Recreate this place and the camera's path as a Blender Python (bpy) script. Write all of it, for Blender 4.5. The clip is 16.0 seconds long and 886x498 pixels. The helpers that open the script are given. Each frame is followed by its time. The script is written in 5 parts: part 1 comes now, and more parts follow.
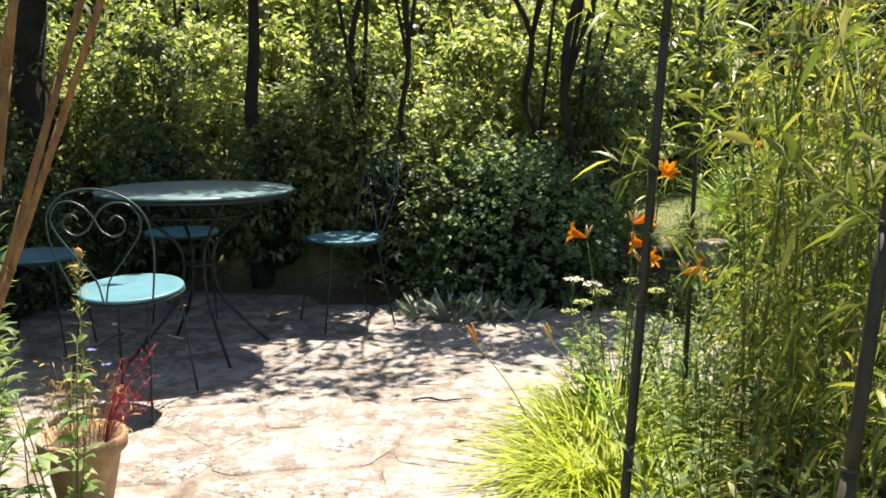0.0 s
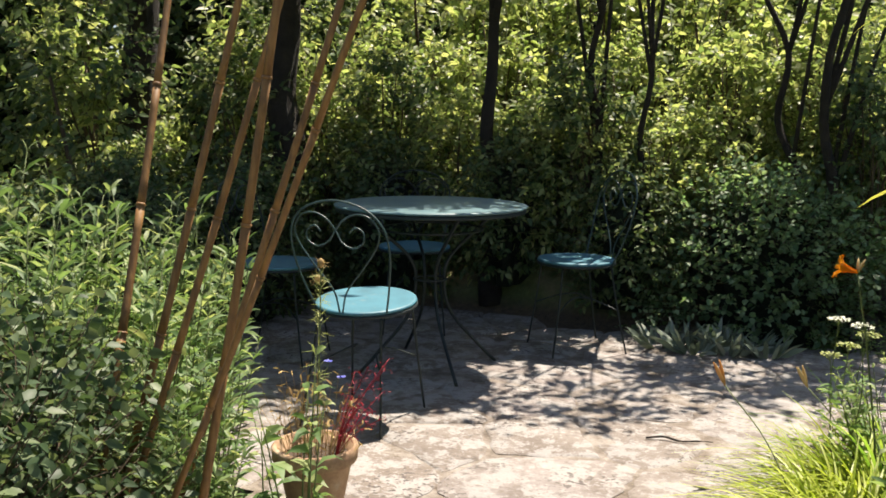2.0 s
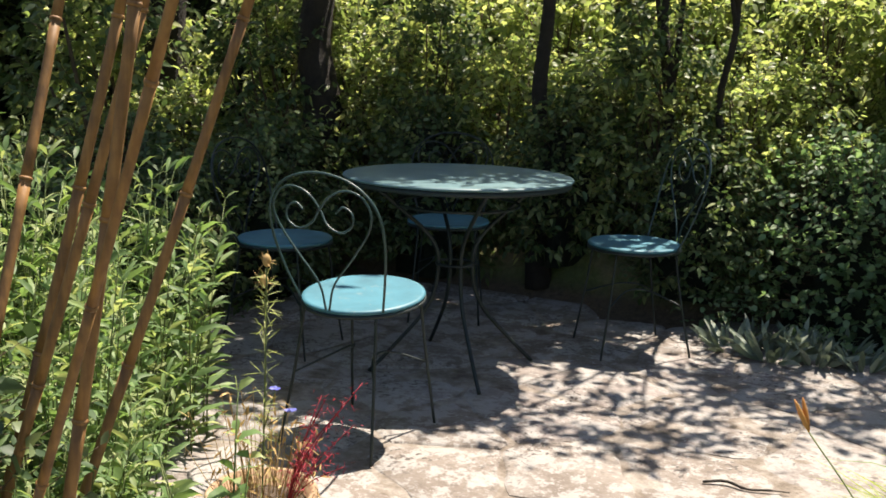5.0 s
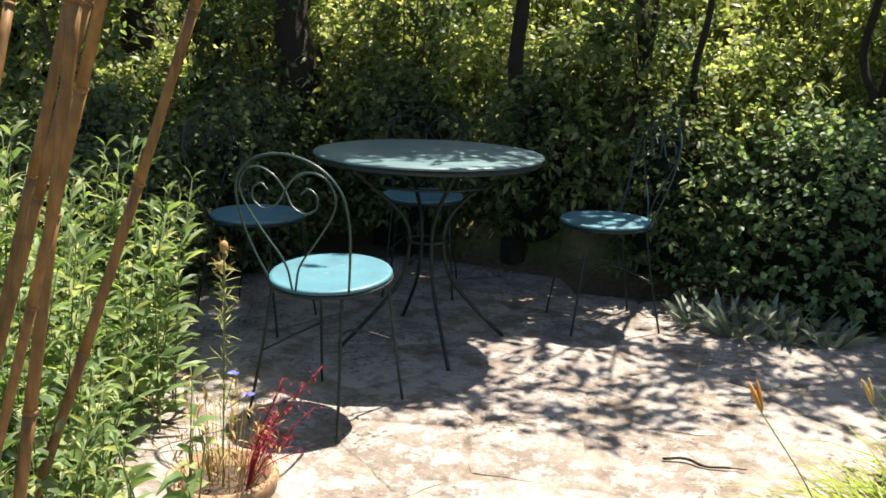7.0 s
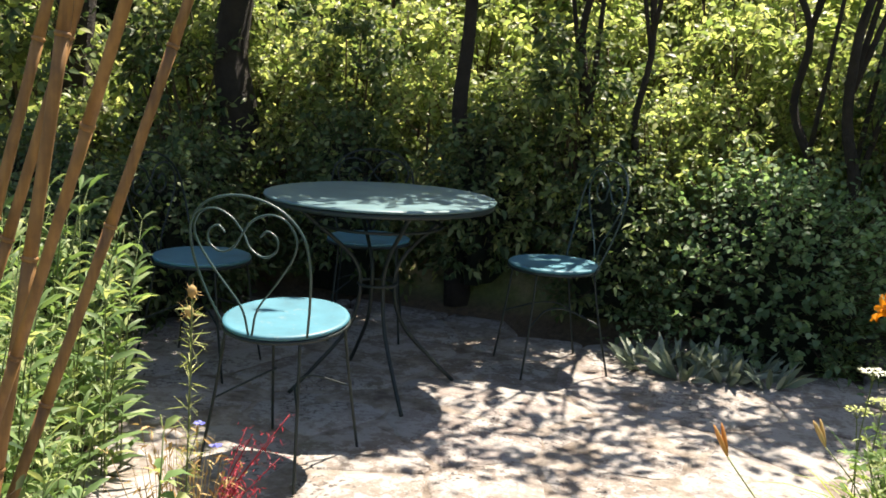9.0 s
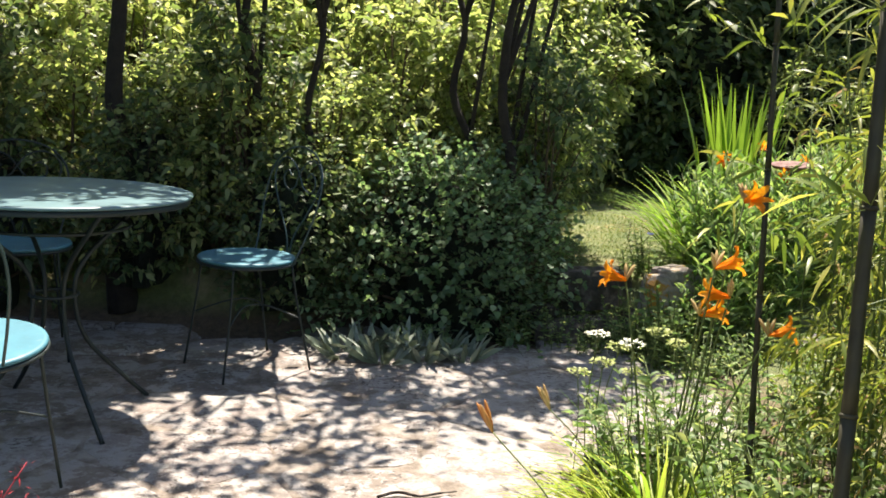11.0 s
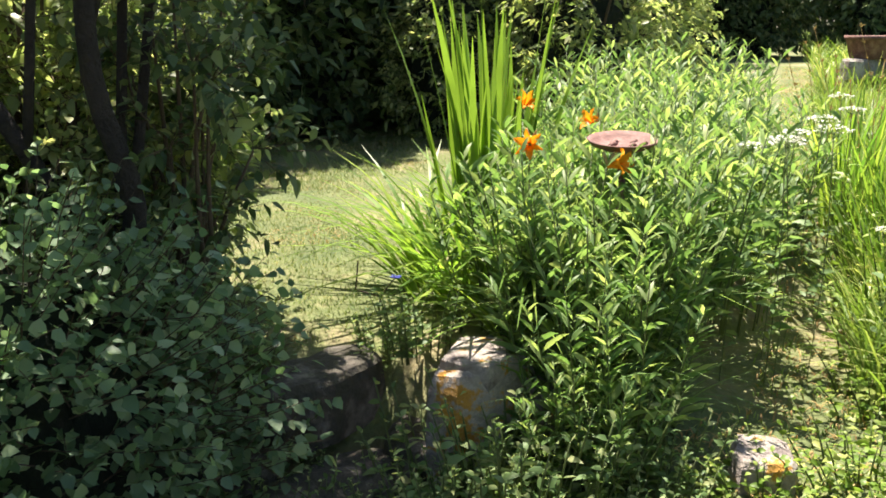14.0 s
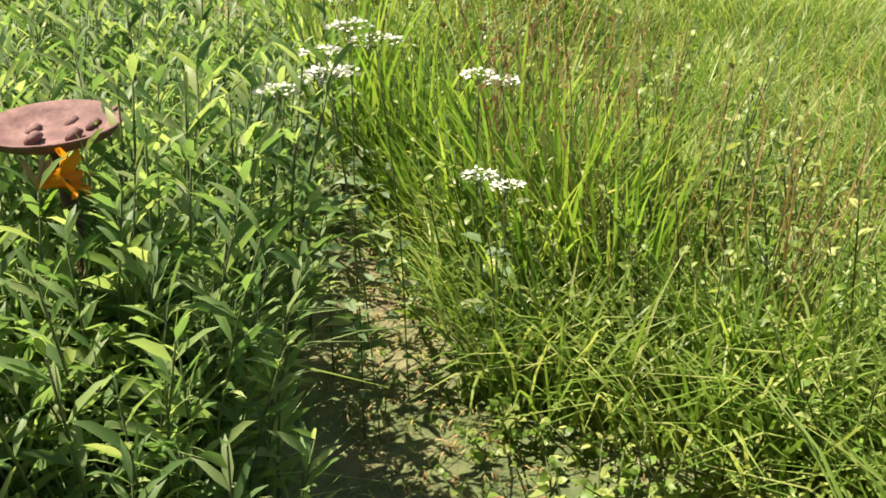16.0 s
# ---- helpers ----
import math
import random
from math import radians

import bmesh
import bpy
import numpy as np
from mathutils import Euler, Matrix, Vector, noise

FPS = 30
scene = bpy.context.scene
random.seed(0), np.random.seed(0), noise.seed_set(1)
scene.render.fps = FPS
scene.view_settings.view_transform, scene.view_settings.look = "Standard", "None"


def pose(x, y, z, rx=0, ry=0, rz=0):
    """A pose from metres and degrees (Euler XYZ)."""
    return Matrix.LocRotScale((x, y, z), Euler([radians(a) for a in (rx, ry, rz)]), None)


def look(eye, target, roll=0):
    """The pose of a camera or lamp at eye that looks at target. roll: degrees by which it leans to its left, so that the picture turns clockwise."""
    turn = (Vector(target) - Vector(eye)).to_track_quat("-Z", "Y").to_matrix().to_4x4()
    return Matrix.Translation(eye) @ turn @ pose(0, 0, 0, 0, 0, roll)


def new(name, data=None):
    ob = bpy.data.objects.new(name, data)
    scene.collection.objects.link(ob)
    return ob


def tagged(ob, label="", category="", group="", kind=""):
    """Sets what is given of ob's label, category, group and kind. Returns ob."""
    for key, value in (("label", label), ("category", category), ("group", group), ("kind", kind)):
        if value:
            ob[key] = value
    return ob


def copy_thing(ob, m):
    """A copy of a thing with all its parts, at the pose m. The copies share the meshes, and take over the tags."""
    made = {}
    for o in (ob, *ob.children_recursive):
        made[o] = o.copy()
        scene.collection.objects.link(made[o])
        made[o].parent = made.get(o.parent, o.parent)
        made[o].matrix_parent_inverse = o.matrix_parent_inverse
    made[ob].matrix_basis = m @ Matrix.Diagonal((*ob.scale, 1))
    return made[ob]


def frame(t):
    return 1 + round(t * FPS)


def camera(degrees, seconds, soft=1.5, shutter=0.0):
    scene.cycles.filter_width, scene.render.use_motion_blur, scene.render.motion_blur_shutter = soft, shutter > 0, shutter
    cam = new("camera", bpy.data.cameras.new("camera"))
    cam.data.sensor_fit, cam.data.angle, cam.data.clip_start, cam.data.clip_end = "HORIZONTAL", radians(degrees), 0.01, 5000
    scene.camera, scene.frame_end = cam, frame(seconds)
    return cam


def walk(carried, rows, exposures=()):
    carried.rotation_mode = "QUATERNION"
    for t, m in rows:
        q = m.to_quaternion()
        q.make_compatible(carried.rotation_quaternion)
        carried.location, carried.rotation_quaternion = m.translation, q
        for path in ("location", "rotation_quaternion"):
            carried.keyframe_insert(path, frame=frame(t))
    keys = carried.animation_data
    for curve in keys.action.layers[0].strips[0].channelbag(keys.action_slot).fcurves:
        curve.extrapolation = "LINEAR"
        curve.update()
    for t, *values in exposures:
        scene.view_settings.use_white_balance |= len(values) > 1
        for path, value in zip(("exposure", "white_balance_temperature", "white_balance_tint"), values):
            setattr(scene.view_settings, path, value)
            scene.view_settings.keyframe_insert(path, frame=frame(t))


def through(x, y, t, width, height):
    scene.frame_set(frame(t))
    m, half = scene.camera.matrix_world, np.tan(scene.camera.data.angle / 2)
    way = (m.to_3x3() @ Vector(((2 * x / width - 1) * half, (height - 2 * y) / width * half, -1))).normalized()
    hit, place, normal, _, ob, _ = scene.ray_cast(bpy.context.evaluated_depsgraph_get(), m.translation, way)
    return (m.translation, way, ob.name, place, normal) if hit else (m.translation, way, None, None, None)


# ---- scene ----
# ---- camera and walk ----
cam = camera(52.1, 16.0, soft=1.7)
PATH = [
    (0.0, (0.778, 0.574, 1.171), (0.456, 2.521, 0.847), 0.2),
    (0.5, (0.758, 0.576, 1.168), (0.182, 2.464, 0.847), 0.3),
    (1.0, (0.737, 0.593, 1.164), (0.023, 2.436, 0.858), 0.5),
    (1.5, (0.714, 0.632, 1.159), (-0.047, 2.458, 0.865), 0.8),
    (2.0, (0.672, 0.703, 1.152), (-0.112, 2.521, 0.868), 0.8),
    (2.5, (0.605, 0.823, 1.147), (-0.159, 2.650, 0.873), 0.9),
    (3.0, (0.560, 0.960, 1.143), (-0.198, 2.790, 0.871), 1.0),
    (3.5, (0.537, 1.146, 1.131), (-0.271, 2.953, 0.845), 1.1),
    (4.0, (0.540, 1.320, 1.120), (-0.364, 3.077, 0.811), 1.1),
    (6.5, (0.655, 1.419, 1.202), (-0.261, 3.137, 0.745), 2.0),
    (7.0, (0.652, 1.422, 1.201), (-0.250, 3.148, 0.745), 2.0),
    (7.5, (0.654, 1.422, 1.200), (-0.261, 3.146, 0.764), 2.1),
    (8.0, (0.649, 1.422, 1.205), (-0.272, 3.150, 0.795), 2.2),
    (10.5, (0.234, 1.346, 1.149), (0.102, 3.319, 0.853), 3.9),
    (11.0, (0.152, 1.489, 1.134), (0.227, 3.461, 0.810), 3.5),
    (11.5, (0.077, 1.819, 1.138), (0.291, 3.781, 0.814), 3.3),
    (12.0, (0.010, 2.250, 1.162), (0.435, 4.177, 0.840), 2.6),
    (12.5, (-0.015, 2.662, 1.205), (0.600, 4.522, 0.803), 1.8),
    (13.0, (0.047, 3.086, 1.222), (0.771, 4.897, 0.781), 1.2),
    (13.5, (0.115, 3.473, 1.238), (0.986, 5.216, 0.787), 0.6),
    (14.0, (0.215, 3.870, 1.245), (1.186, 5.552, 0.770), 0.0),
    (14.5, (0.347, 4.204, 1.270), (1.535, 5.723, 0.742), -0.8),
    (15.0, (0.534, 4.500, 1.278), (2.009, 5.707, 0.673), -1.7),
    (15.5, (0.758, 4.698, 1.256), (2.361, 5.633, 0.511), -3.4),
    (16.0, (1.003, 4.846, 1.227), (2.700, 5.593, 0.477), -3.9),
]
EXPOSURES = [(t, e, k, 15) for t, e, k in ((0.0, 1.60, 7150), (1.5, 1.30, 7050), (2.5, 1.22, 6900), (4.0, 1.27, 6850), (6.5, 1.53, 7100), (10.5, 1.73, 6950), (12.0, 1.55, 6850), (12.5, 1.50, 6850), (13.0, 1.70, 6850), (14.0, 1.84, 6850), (15.0, 1.79, 7000), (16.0, 1.31, 7050))]
walk(cam, [(t, look(e, g, r)) for t, e, g, r in PATH], EXPOSURES)

# ---- sky and sun ----
SUN_TO = Vector((0.16, 0.95, 2.35)).normalized()
world = bpy.data.worlds.new("sky")
scene.world = world
world.use_nodes = True
wn = world.node_tree
sky = wn.nodes.new("ShaderNodeTexSky")
sky.sky_type = "NISHITA"
sky.sun_disc = False
sky.sun_elevation = math.asin(SUN_TO.z)
sky.sun_rotation = math.atan2(SUN_TO.x, SUN_TO.y)
wn.links.new(sky.outputs[0], wn.nodes["Background"].inputs[0])
wn.nodes["Background"].inputs[1].default_value = 0.066
sun = new("sun", bpy.data.lights.new("sun", "SUN"))
sun.data.energy, sun.data.angle, sun.data.color = 5.0, radians(0.53), (1.0, 0.94, 0.83)
sun.matrix_world = Matrix.Translation((0, 0, 20)) @ SUN_TO.to_track_quat("Z", "Y").to_matrix().to_4x4()


# ---- materials ----
def ramp(nt, stops, fac):
    n = nt.nodes.new("ShaderNodeValToRGB")
    while len(n.color_ramp.elements) < len(stops):
        n.color_ramp.elements.new(0.5)
    for e, (p, c) in zip(n.color_ramp.elements, stops):
        e.position, e.color = p, (*c, 1)
    nt.links.new(fac, n.inputs[0])
    return n.outputs[0]


def noise_tex(nt, scale, detail=4, rough=0.6, coords="Object"):
    tc = nt.nodes.new("ShaderNodeTexCoord")
    n = nt.nodes.new("ShaderNodeTexNoise")
    n.inputs["Scale"].default_value, n.inputs["Detail"].default_value, n.inputs["Roughness"].default_value = scale, detail, rough
    nt.links.new(tc.outputs[coords], n.inputs["Vector"])
    return n.outputs[0]


def blend(nt, a, b, fac, mode="MIX"):
    n = nt.nodes.new("ShaderNodeMix")
    n.data_type, n.blend_type = "RGBA", mode
    for sock, v in ((n.inputs[6], a), (n.inputs[7], b)):
        if isinstance(v, tuple):
            sock.default_value = (*v, 1)
        else:
            nt.links.new(v, sock)
    if isinstance(fac, float):
        n.inputs[0].default_value = fac
    else:
        nt.links.new(fac, n.inputs[0])
    return n.outputs[2]


def material(name):
    m = bpy.data.materials.new(name)
    m.use_nodes = True
    nt = m.node_tree
    return m, nt, nt.nodes["Principled BSDF"]


def bump(nt, bsdf, height, strength, dist):
    b = nt.nodes.new("ShaderNodeBump")
    b.inputs["Strength"].default_value, b.inputs["Distance"].default_value = strength, dist
    nt.links.new(height, b.inputs["Height"])
    nt.links.new(b.outputs[0], bsdf.inputs["Normal"])


def leaf_mat(name, dark, mid, light, through=0.35, rough=0.42, glow=(1.3, 1.3, 0.82), gloss=0.3):
    """Leaves: colour varies leaf by leaf; light comes through the blade."""
    m, nt, b = material(name)
    geo = nt.nodes.new("ShaderNodeNewGeometry")
    c = ramp(nt, [(0.0, dark), (0.55, mid), (1.0, light)], geo.outputs["Random Per Island"])
    c = blend(nt, c, tuple(v * 0.6 for v in mid), ramp(nt, [(0.42, (0, 0, 0)), (0.62, (0.7, 0.7, 0.7))], noise_tex(nt, 3.0)))
    nt.links.new(c, b.inputs["Base Color"])
    b.inputs["Roughness"].default_value = rough
    b.inputs["Specular IOR Level"].default_value = gloss
    tr = nt.nodes.new("ShaderNodeBsdfTranslucent")
    nt.links.new(blend(nt, c, glow, 1.0, "MULTIPLY"), tr.inputs[0])
    mix = nt.nodes.new("ShaderNodeMixShader")
    mix.inputs[0].default_value = through
    nt.links.new(b.outputs[0], mix.inputs[1])
    nt.links.new(tr.outputs[0], mix.inputs[2])
    nt.links.new(mix.outputs[0], nt.nodes["Material Output"].inputs[0])
    return m


def rough_mat(name, stops, scale, rough=0.85, relief=0.4, dist=0.01, fine=None, metal=0.0, coords="Object"):
    m, nt, b = material(name)
    c = ramp(nt, stops, noise_tex(nt, scale, 6, 0.65, coords))
    f = noise_tex(nt, fine or scale * 9, 4, 0.7, coords)
    c = blend(nt, c, ramp(nt, [(0.3, (0.55, 0.55, 0.55)), (0.7, (1, 1, 1))], f), 0.55, "MULTIPLY")
    nt.links.new(c, b.inputs["Base Color"])
    b.inputs["Roughness"].default_value, b.inputs["Metallic"].default_value = rough, metal
    bump(nt, b, f, relief, dist)
    return m


# Leaf pair: shade is put into the darker M_HEDGE, sunlight into the paler M_SUNNY.
M_HEDGE = leaf_mat("shade_tone_hedge_leaf", (0.036, 0.07, 0.030), (0.105, 0.165, 0.07), (0.28, 0.32, 0.15), 0.42, 0.52)
# Deeper than M_HEDGE: shade at the border's foot is put into this colour.
M_MINT = leaf_mat("mint_shade_leaf", (0.03, 0.06, 0.028), (0.078, 0.13, 0.058), (0.19, 0.24, 0.12), 0.35, 0.5)
M_SUNNY = leaf_mat("sunlit_tone_leaf", (0.12, 0.19, 0.065), (0.30, 0.38, 0.15), (0.56, 0.57, 0.28), 0.6, 0.42, gloss=0.5)
M_BLUE = leaf_mat("cool_leaf", (0.068, 0.14, 0.064), (0.18, 0.30, 0.155), (0.38, 0.49, 0.29), 0.52, 0.5, gloss=0.5)
M_HERB = leaf_mat("herb_leaf", (0.08, 0.15, 0.055), (0.19, 0.30, 0.115), (0.42, 0.46, 0.22), 0.48, 0.5)
M_BORDER = leaf_mat("border_leaf", (0.07, 0.155, 0.045), (0.19, 0.315, 0.10), (0.40, 0.48, 0.19), 0.5, 0.48)
M_LIME = leaf_mat("lime_blade", (0.18, 0.26, 0.025), (0.36, 0.45, 0.05), (0.54, 0.58, 0.12), 0.45)
M_GRASS = leaf_mat("meadow_blade", (0.09, 0.17, 0.025), (0.20, 0.32, 0.055), (0.46, 0.48, 0.17), 0.42)
M_LAWN = leaf_mat("lawn_blade", (0.075, 0.125, 0.035), (0.155, 0.215, 0.065), (0.36, 0.34, 0.17), 0.35, 0.6)
M_SWORD = leaf_mat("sword_leaf", (0.09, 0.20, 0.03), (0.20, 0.34, 0.05), (0.36, 0.46, 0.09), 0.5)
M_BAMBOO = leaf_mat("bamboo_leaf", (0.065, 0.11, 0.022), (0.19, 0.25, 0.045), (0.46, 0.44, 0.12), 0.45)
M_SILVER = leaf_mat("felted_leaf", (0.13, 0.17, 0.12), (0.21, 0.26, 0.19), (0.33, 0.37, 0.30), 0.12, 0.8, (1, 1, 0.8))
M_ORANGE = leaf_mat("orange_petal", (0.78, 0.20, 0.01), (0.90, 0.32, 0.015), (0.92, 0.42, 0.03), 0.4, 0.5, (1.1, 1.0, 0.6))
M_SPENT = leaf_mat("withered_petal", (0.34, 0.13, 0.03), (0.48, 0.22, 0.06), (0.55, 0.32, 0.12), 0.3, 0.7, (1.1, 1.0, 0.7))
M_RED = leaf_mat("crimson_plume", (0.16, 0.015, 0.03), (0.32, 0.03, 0.05), (0.50, 0.08, 0.10), 0.35, 0.6, (1.2, 0.8, 0.8))
M_WHITE = leaf_mat("white_umbel", (0.62, 0.66, 0.52), (0.76, 0.78, 0.68), (0.85, 0.85, 0.80), 0.2, 0.7, (1, 1, 0.9))
M_UMBEL = leaf_mat("green_umbel", (0.30, 0.36, 0.10), (0.42, 0.48, 0.18), (0.55, 0.58, 0.30), 0.3, 0.7, (1, 1, 0.7))
M_VIOLET = leaf_mat("blue_petal", (0.10, 0.12, 0.50), (0.18, 0.20, 0.65), (0.30, 0.32, 0.75), 0.3, 0.6, (1, 1, 1.2))
M_STRAW = leaf_mat("dry_straw", (0.26, 0.16, 0.06), (0.42, 0.29, 0.12), (0.58, 0.45, 0.22), 0.25, 0.8, (1, 0.95, 0.7))
M_STEM = rough_mat("green_stem", [(0.3, (0.06, 0.10, 0.025)), (0.7, (0.14, 0.18, 0.05))], 20, 0.6)
M_TWIG = rough_mat("brown_twig", [(0.3, (0.05, 0.035, 0.02)), (0.7, (0.13, 0.09, 0.05))], 14, 0.85)
M_BARK = rough_mat("dark_bark", [(0.3, (0.014, 0.011, 0.008)), (0.7, (0.05, 0.038, 0.028))], 9, 0.9, 0.9, 0.03)
M_SOIL = rough_mat("soil", [(0.3, (0.045, 0.03, 0.02)), (0.7, (0.12, 0.085, 0.055))], 5, 0.95, 0.9, 0.02)
# Near-black filler for bush cores: inner shade put into colour, see-through gaps closed.
M_CORE = rough_mat("dark_core_shell", [(0.3, (0.004, 0.009, 0.003)), (0.7, (0.014, 0.026, 0.009))], 6, 0.95, 0.9, 0.05)


def cane_mat(name, low, high):
    m, nt, b = material(name)
    c = ramp(nt, [(0.25, low), (0.75, high)], noise_tex(nt, 18, 5))
    tc = nt.nodes.new("ShaderNodeTexCoord")
    mp = nt.nodes.new("ShaderNodeMapping")
    mp.inputs["Scale"].default_value = (90, 90, 3)
    nt.links.new(tc.outputs["Object"], mp.inputs[0])
    st = nt.nodes.new("ShaderNodeTexNoise")
    st.inputs["Scale"].default_value = 1.0
    nt.links.new(mp.outputs[0], st.inputs["Vector"])
    c = blend(nt, c, ramp(nt, [(0.35, (0.5, 0.45, 0.4)), (0.65, (1, 1, 1))], st.outputs[0]), 0.7, "MULTIPLY")
    nt.links.new(c, b.inputs["Base Color"])
    b.inputs["Roughness"].default_value = 0.65
    bump(nt, b, st.outputs[0], 0.4, 0.002)
    return m


M_CANE = cane_mat("weathered_cane", (0.12, 0.060, 0.017), (0.31, 0.16, 0.043))
M_POLE = cane_mat("dark_green_cane", (0.016, 0.018, 0.009), (0.045, 0.042, 0.018))


def stone_mat():
    m, nt, b = material("limestone_flag")
    info = nt.nodes.new("ShaderNodeObjectInfo")
    base = ramp(nt, [(0.0, (0.160, 0.133, 0.112)), (0.35, (0.200, 0.174, 0.150)), (0.65, (0.262, 0.245, 0.228)), (1.0, (0.210, 0.183, 0.168))], info.outputs["Random"])
    big = noise_tex(nt, 5, 7, 0.75)
    c = blend(nt, base, (0.128, 0.104, 0.086), ramp(nt, [(0.44, (0, 0, 0)), (0.60, (0.850, 0.850, 0.850))], big))
    pale = noise_tex(nt, 9, 7, 0.72)
    c = blend(nt, c, (0.282, 0.270, 0.254), ramp(nt, [(0.48, (0, 0, 0)), (0.53, (0.9, 0.9, 0.9))], pale))
    flake = noise_tex(nt, 34, 5, 0.8)
    c = blend(nt, c, (0.315, 0.304, 0.284), ramp(nt, [(0.56, (0, 0, 0)), (0.61, (0.8, 0.8, 0.8))], flake))
    c = blend(nt, c, (0.135, 0.110, 0.086), ramp(nt, [(0.36, (0.7, 0.7, 0.7)), (0.43, (0, 0, 0))], flake))
    spk = noise_tex(nt, 46, 3, 0.6)
    zone = ramp(nt, [(0.45, (0, 0, 0)), (0.6, (1, 1, 1))], noise_tex(nt, 3.1, 3, 0.5))
    spots = blend(nt, (0.000, 0.000, 0.000), ramp(nt, [(0.56, (0, 0, 0)), (0.60, (1, 1, 1))], spk), zone)
    c = blend(nt, c, (0.070, 0.060, 0.054), spots)
    nt.links.new(c, b.inputs["Base Color"])
    b.inputs["Roughness"].default_value = 0.85
    bump(nt, b, blend(nt, big, spk, 0.4), 0.8, 0.012)
    return m


M_STONE = stone_mat()
M_MORTAR = rough_mat("old_mortar", [(0.36, (0.117, 0.092, 0.070)), (0.48, (0.203, 0.172, 0.141)), (0.60, (0.306, 0.277, 0.242))], 9, 0.95, 0.9, 0.010, 38)


# Step stone darkened in its colour to carry the shade on the steps.
M_STEP_DARK = rough_mat("shade_dark_step_stone", [(0.3, (0.035, 0.038, 0.022)), (0.5, (0.085, 0.075, 0.060)), (0.66, (0.27, 0.24, 0.21))], 8, 0.95, 0.9, 0.02, 40)


def ground_mat():
    """Soil in the beds, turning to sparse turf on the lawn and the meadow path."""
    m, nt, b = material("garden_ground")
    geo = nt.nodes.new("ShaderNodeNewGeometry")
    n1 = noise_tex(nt, 2.2, 6, 0.7)
    n2 = noise_tex(nt, 30, 5, 0.7)
    soil = ramp(nt, [(0.3, (0.05, 0.035, 0.024)), (0.7, (0.13, 0.095, 0.06))], n2)
    turf = ramp(nt, [(0.3, (0.07, 0.11, 0.035)), (0.5, (0.14, 0.165, 0.06)), (0.68, (0.30, 0.25, 0.14))], n1)
    turf = blend(nt, turf, ramp(nt, [(0.3, (0.5, 0.5, 0.5)), (0.7, (1, 1, 1))], n2), 0.7, "MULTIPLY")
    sep = nt.nodes.new("ShaderNodeSeparateXYZ")
    nt.links.new(geo.outputs["Position"], sep.inputs[0])
    z = nt.nodes.new("ShaderNodeMapRange")
    z.inputs[1].default_value, z.inputs[2].default_value = 0.02, 0.10
    nt.links.new(sep.outputs[2], z.inputs[0])
    far = nt.nodes.new("ShaderNodeVectorMath")
    far.operation = "DISTANCE"
    far.inputs[1].default_value = (-0.4, 3.4, 0)
    nt.links.new(geo.outputs["Position"], far.inputs[0])
    out = nt.nodes.new("ShaderNodeMapRange")
    out.inputs[1].default_value, out.inputs[2].default_value = 3.6, 4.6
    nt.links.new(far.outputs["Value"], out.inputs[0])
    both = nt.nodes.new("ShaderNodeMath")
    both.operation = "MAXIMUM"
    nt.links.new(z.outputs[0], both.inputs[0])
    nt.links.new(out.outputs[0], both.inputs[1])
    nt.links.new(blend(nt, soil, turf, both.outputs[0]), b.inputs["Base Color"])
    b.inputs["Roughness"].default_value = 0.95
    bump(nt, b, n2, 0.9, 0.02)
    return m


M_GROUND = ground_mat()


def paint_mat(name, col, worn, rough, chips=0.62):
    m, nt, b = material(name)
    c = blend(nt, col, tuple(v * 0.72 for v in col), ramp(nt, [(0.4, (0, 0, 0)), (0.7, (1, 1, 1))], noise_tex(nt, 9, 5)))
    c = blend(nt, c, worn, ramp(nt, [(chips, (0, 0, 0)), (chips + 0.05, (0.9, 0.9, 0.9))], noise_tex(nt, 34, 5, 0.7)))
    nt.links.new(c, b.inputs["Base Color"])
    b.inputs["Roughness"].default_value = rough
    bump(nt, b, noise_tex(nt, 70, 3), 0.15, 0.002)
    return m


M_TURQ = paint_mat("turquoise_paint", (0.052, 0.185, 0.24), (0.11, 0.20, 0.225), 0.5, 0.60)
M_TABLE = paint_mat("grey_teal_paint", (0.10, 0.185, 0.205), (0.15, 0.21, 0.22), 0.42, 0.64)
M_IRON = paint_mat("dark_green_iron", (0.008, 0.018, 0.018), (0.03, 0.026, 0.02), 0.55, 0.66)
M_BACK = paint_mat("teal_iron", (0.024, 0.056, 0.056), (0.05, 0.06, 0.05), 0.42, 0.64)
M_CLAY = rough_mat("terracotta", [(0.3, (0.26, 0.15, 0.085)), (0.55, (0.40, 0.27, 0.16)), (0.72, (0.48, 0.41, 0.30))], 9, 0.9, 0.4, 0.004)
M_RUST = rough_mat("rusty_iron", [(0.3, (0.07, 0.032, 0.027)), (0.5, (0.18, 0.085, 0.07)), (0.72, (0.32, 0.19, 0.16))], 14, 0.75, 0.5, 0.004)
M_LICHEN = rough_mat("lichened_rock", [(0.30, (0.10, 0.08, 0.075)), (0.42, (0.30, 0.26, 0.24)), (0.53, (0.42, 0.38, 0.33)), (0.58, (0.52, 0.27, 0.05))], 11, 0.95, 0.9, 0.015)


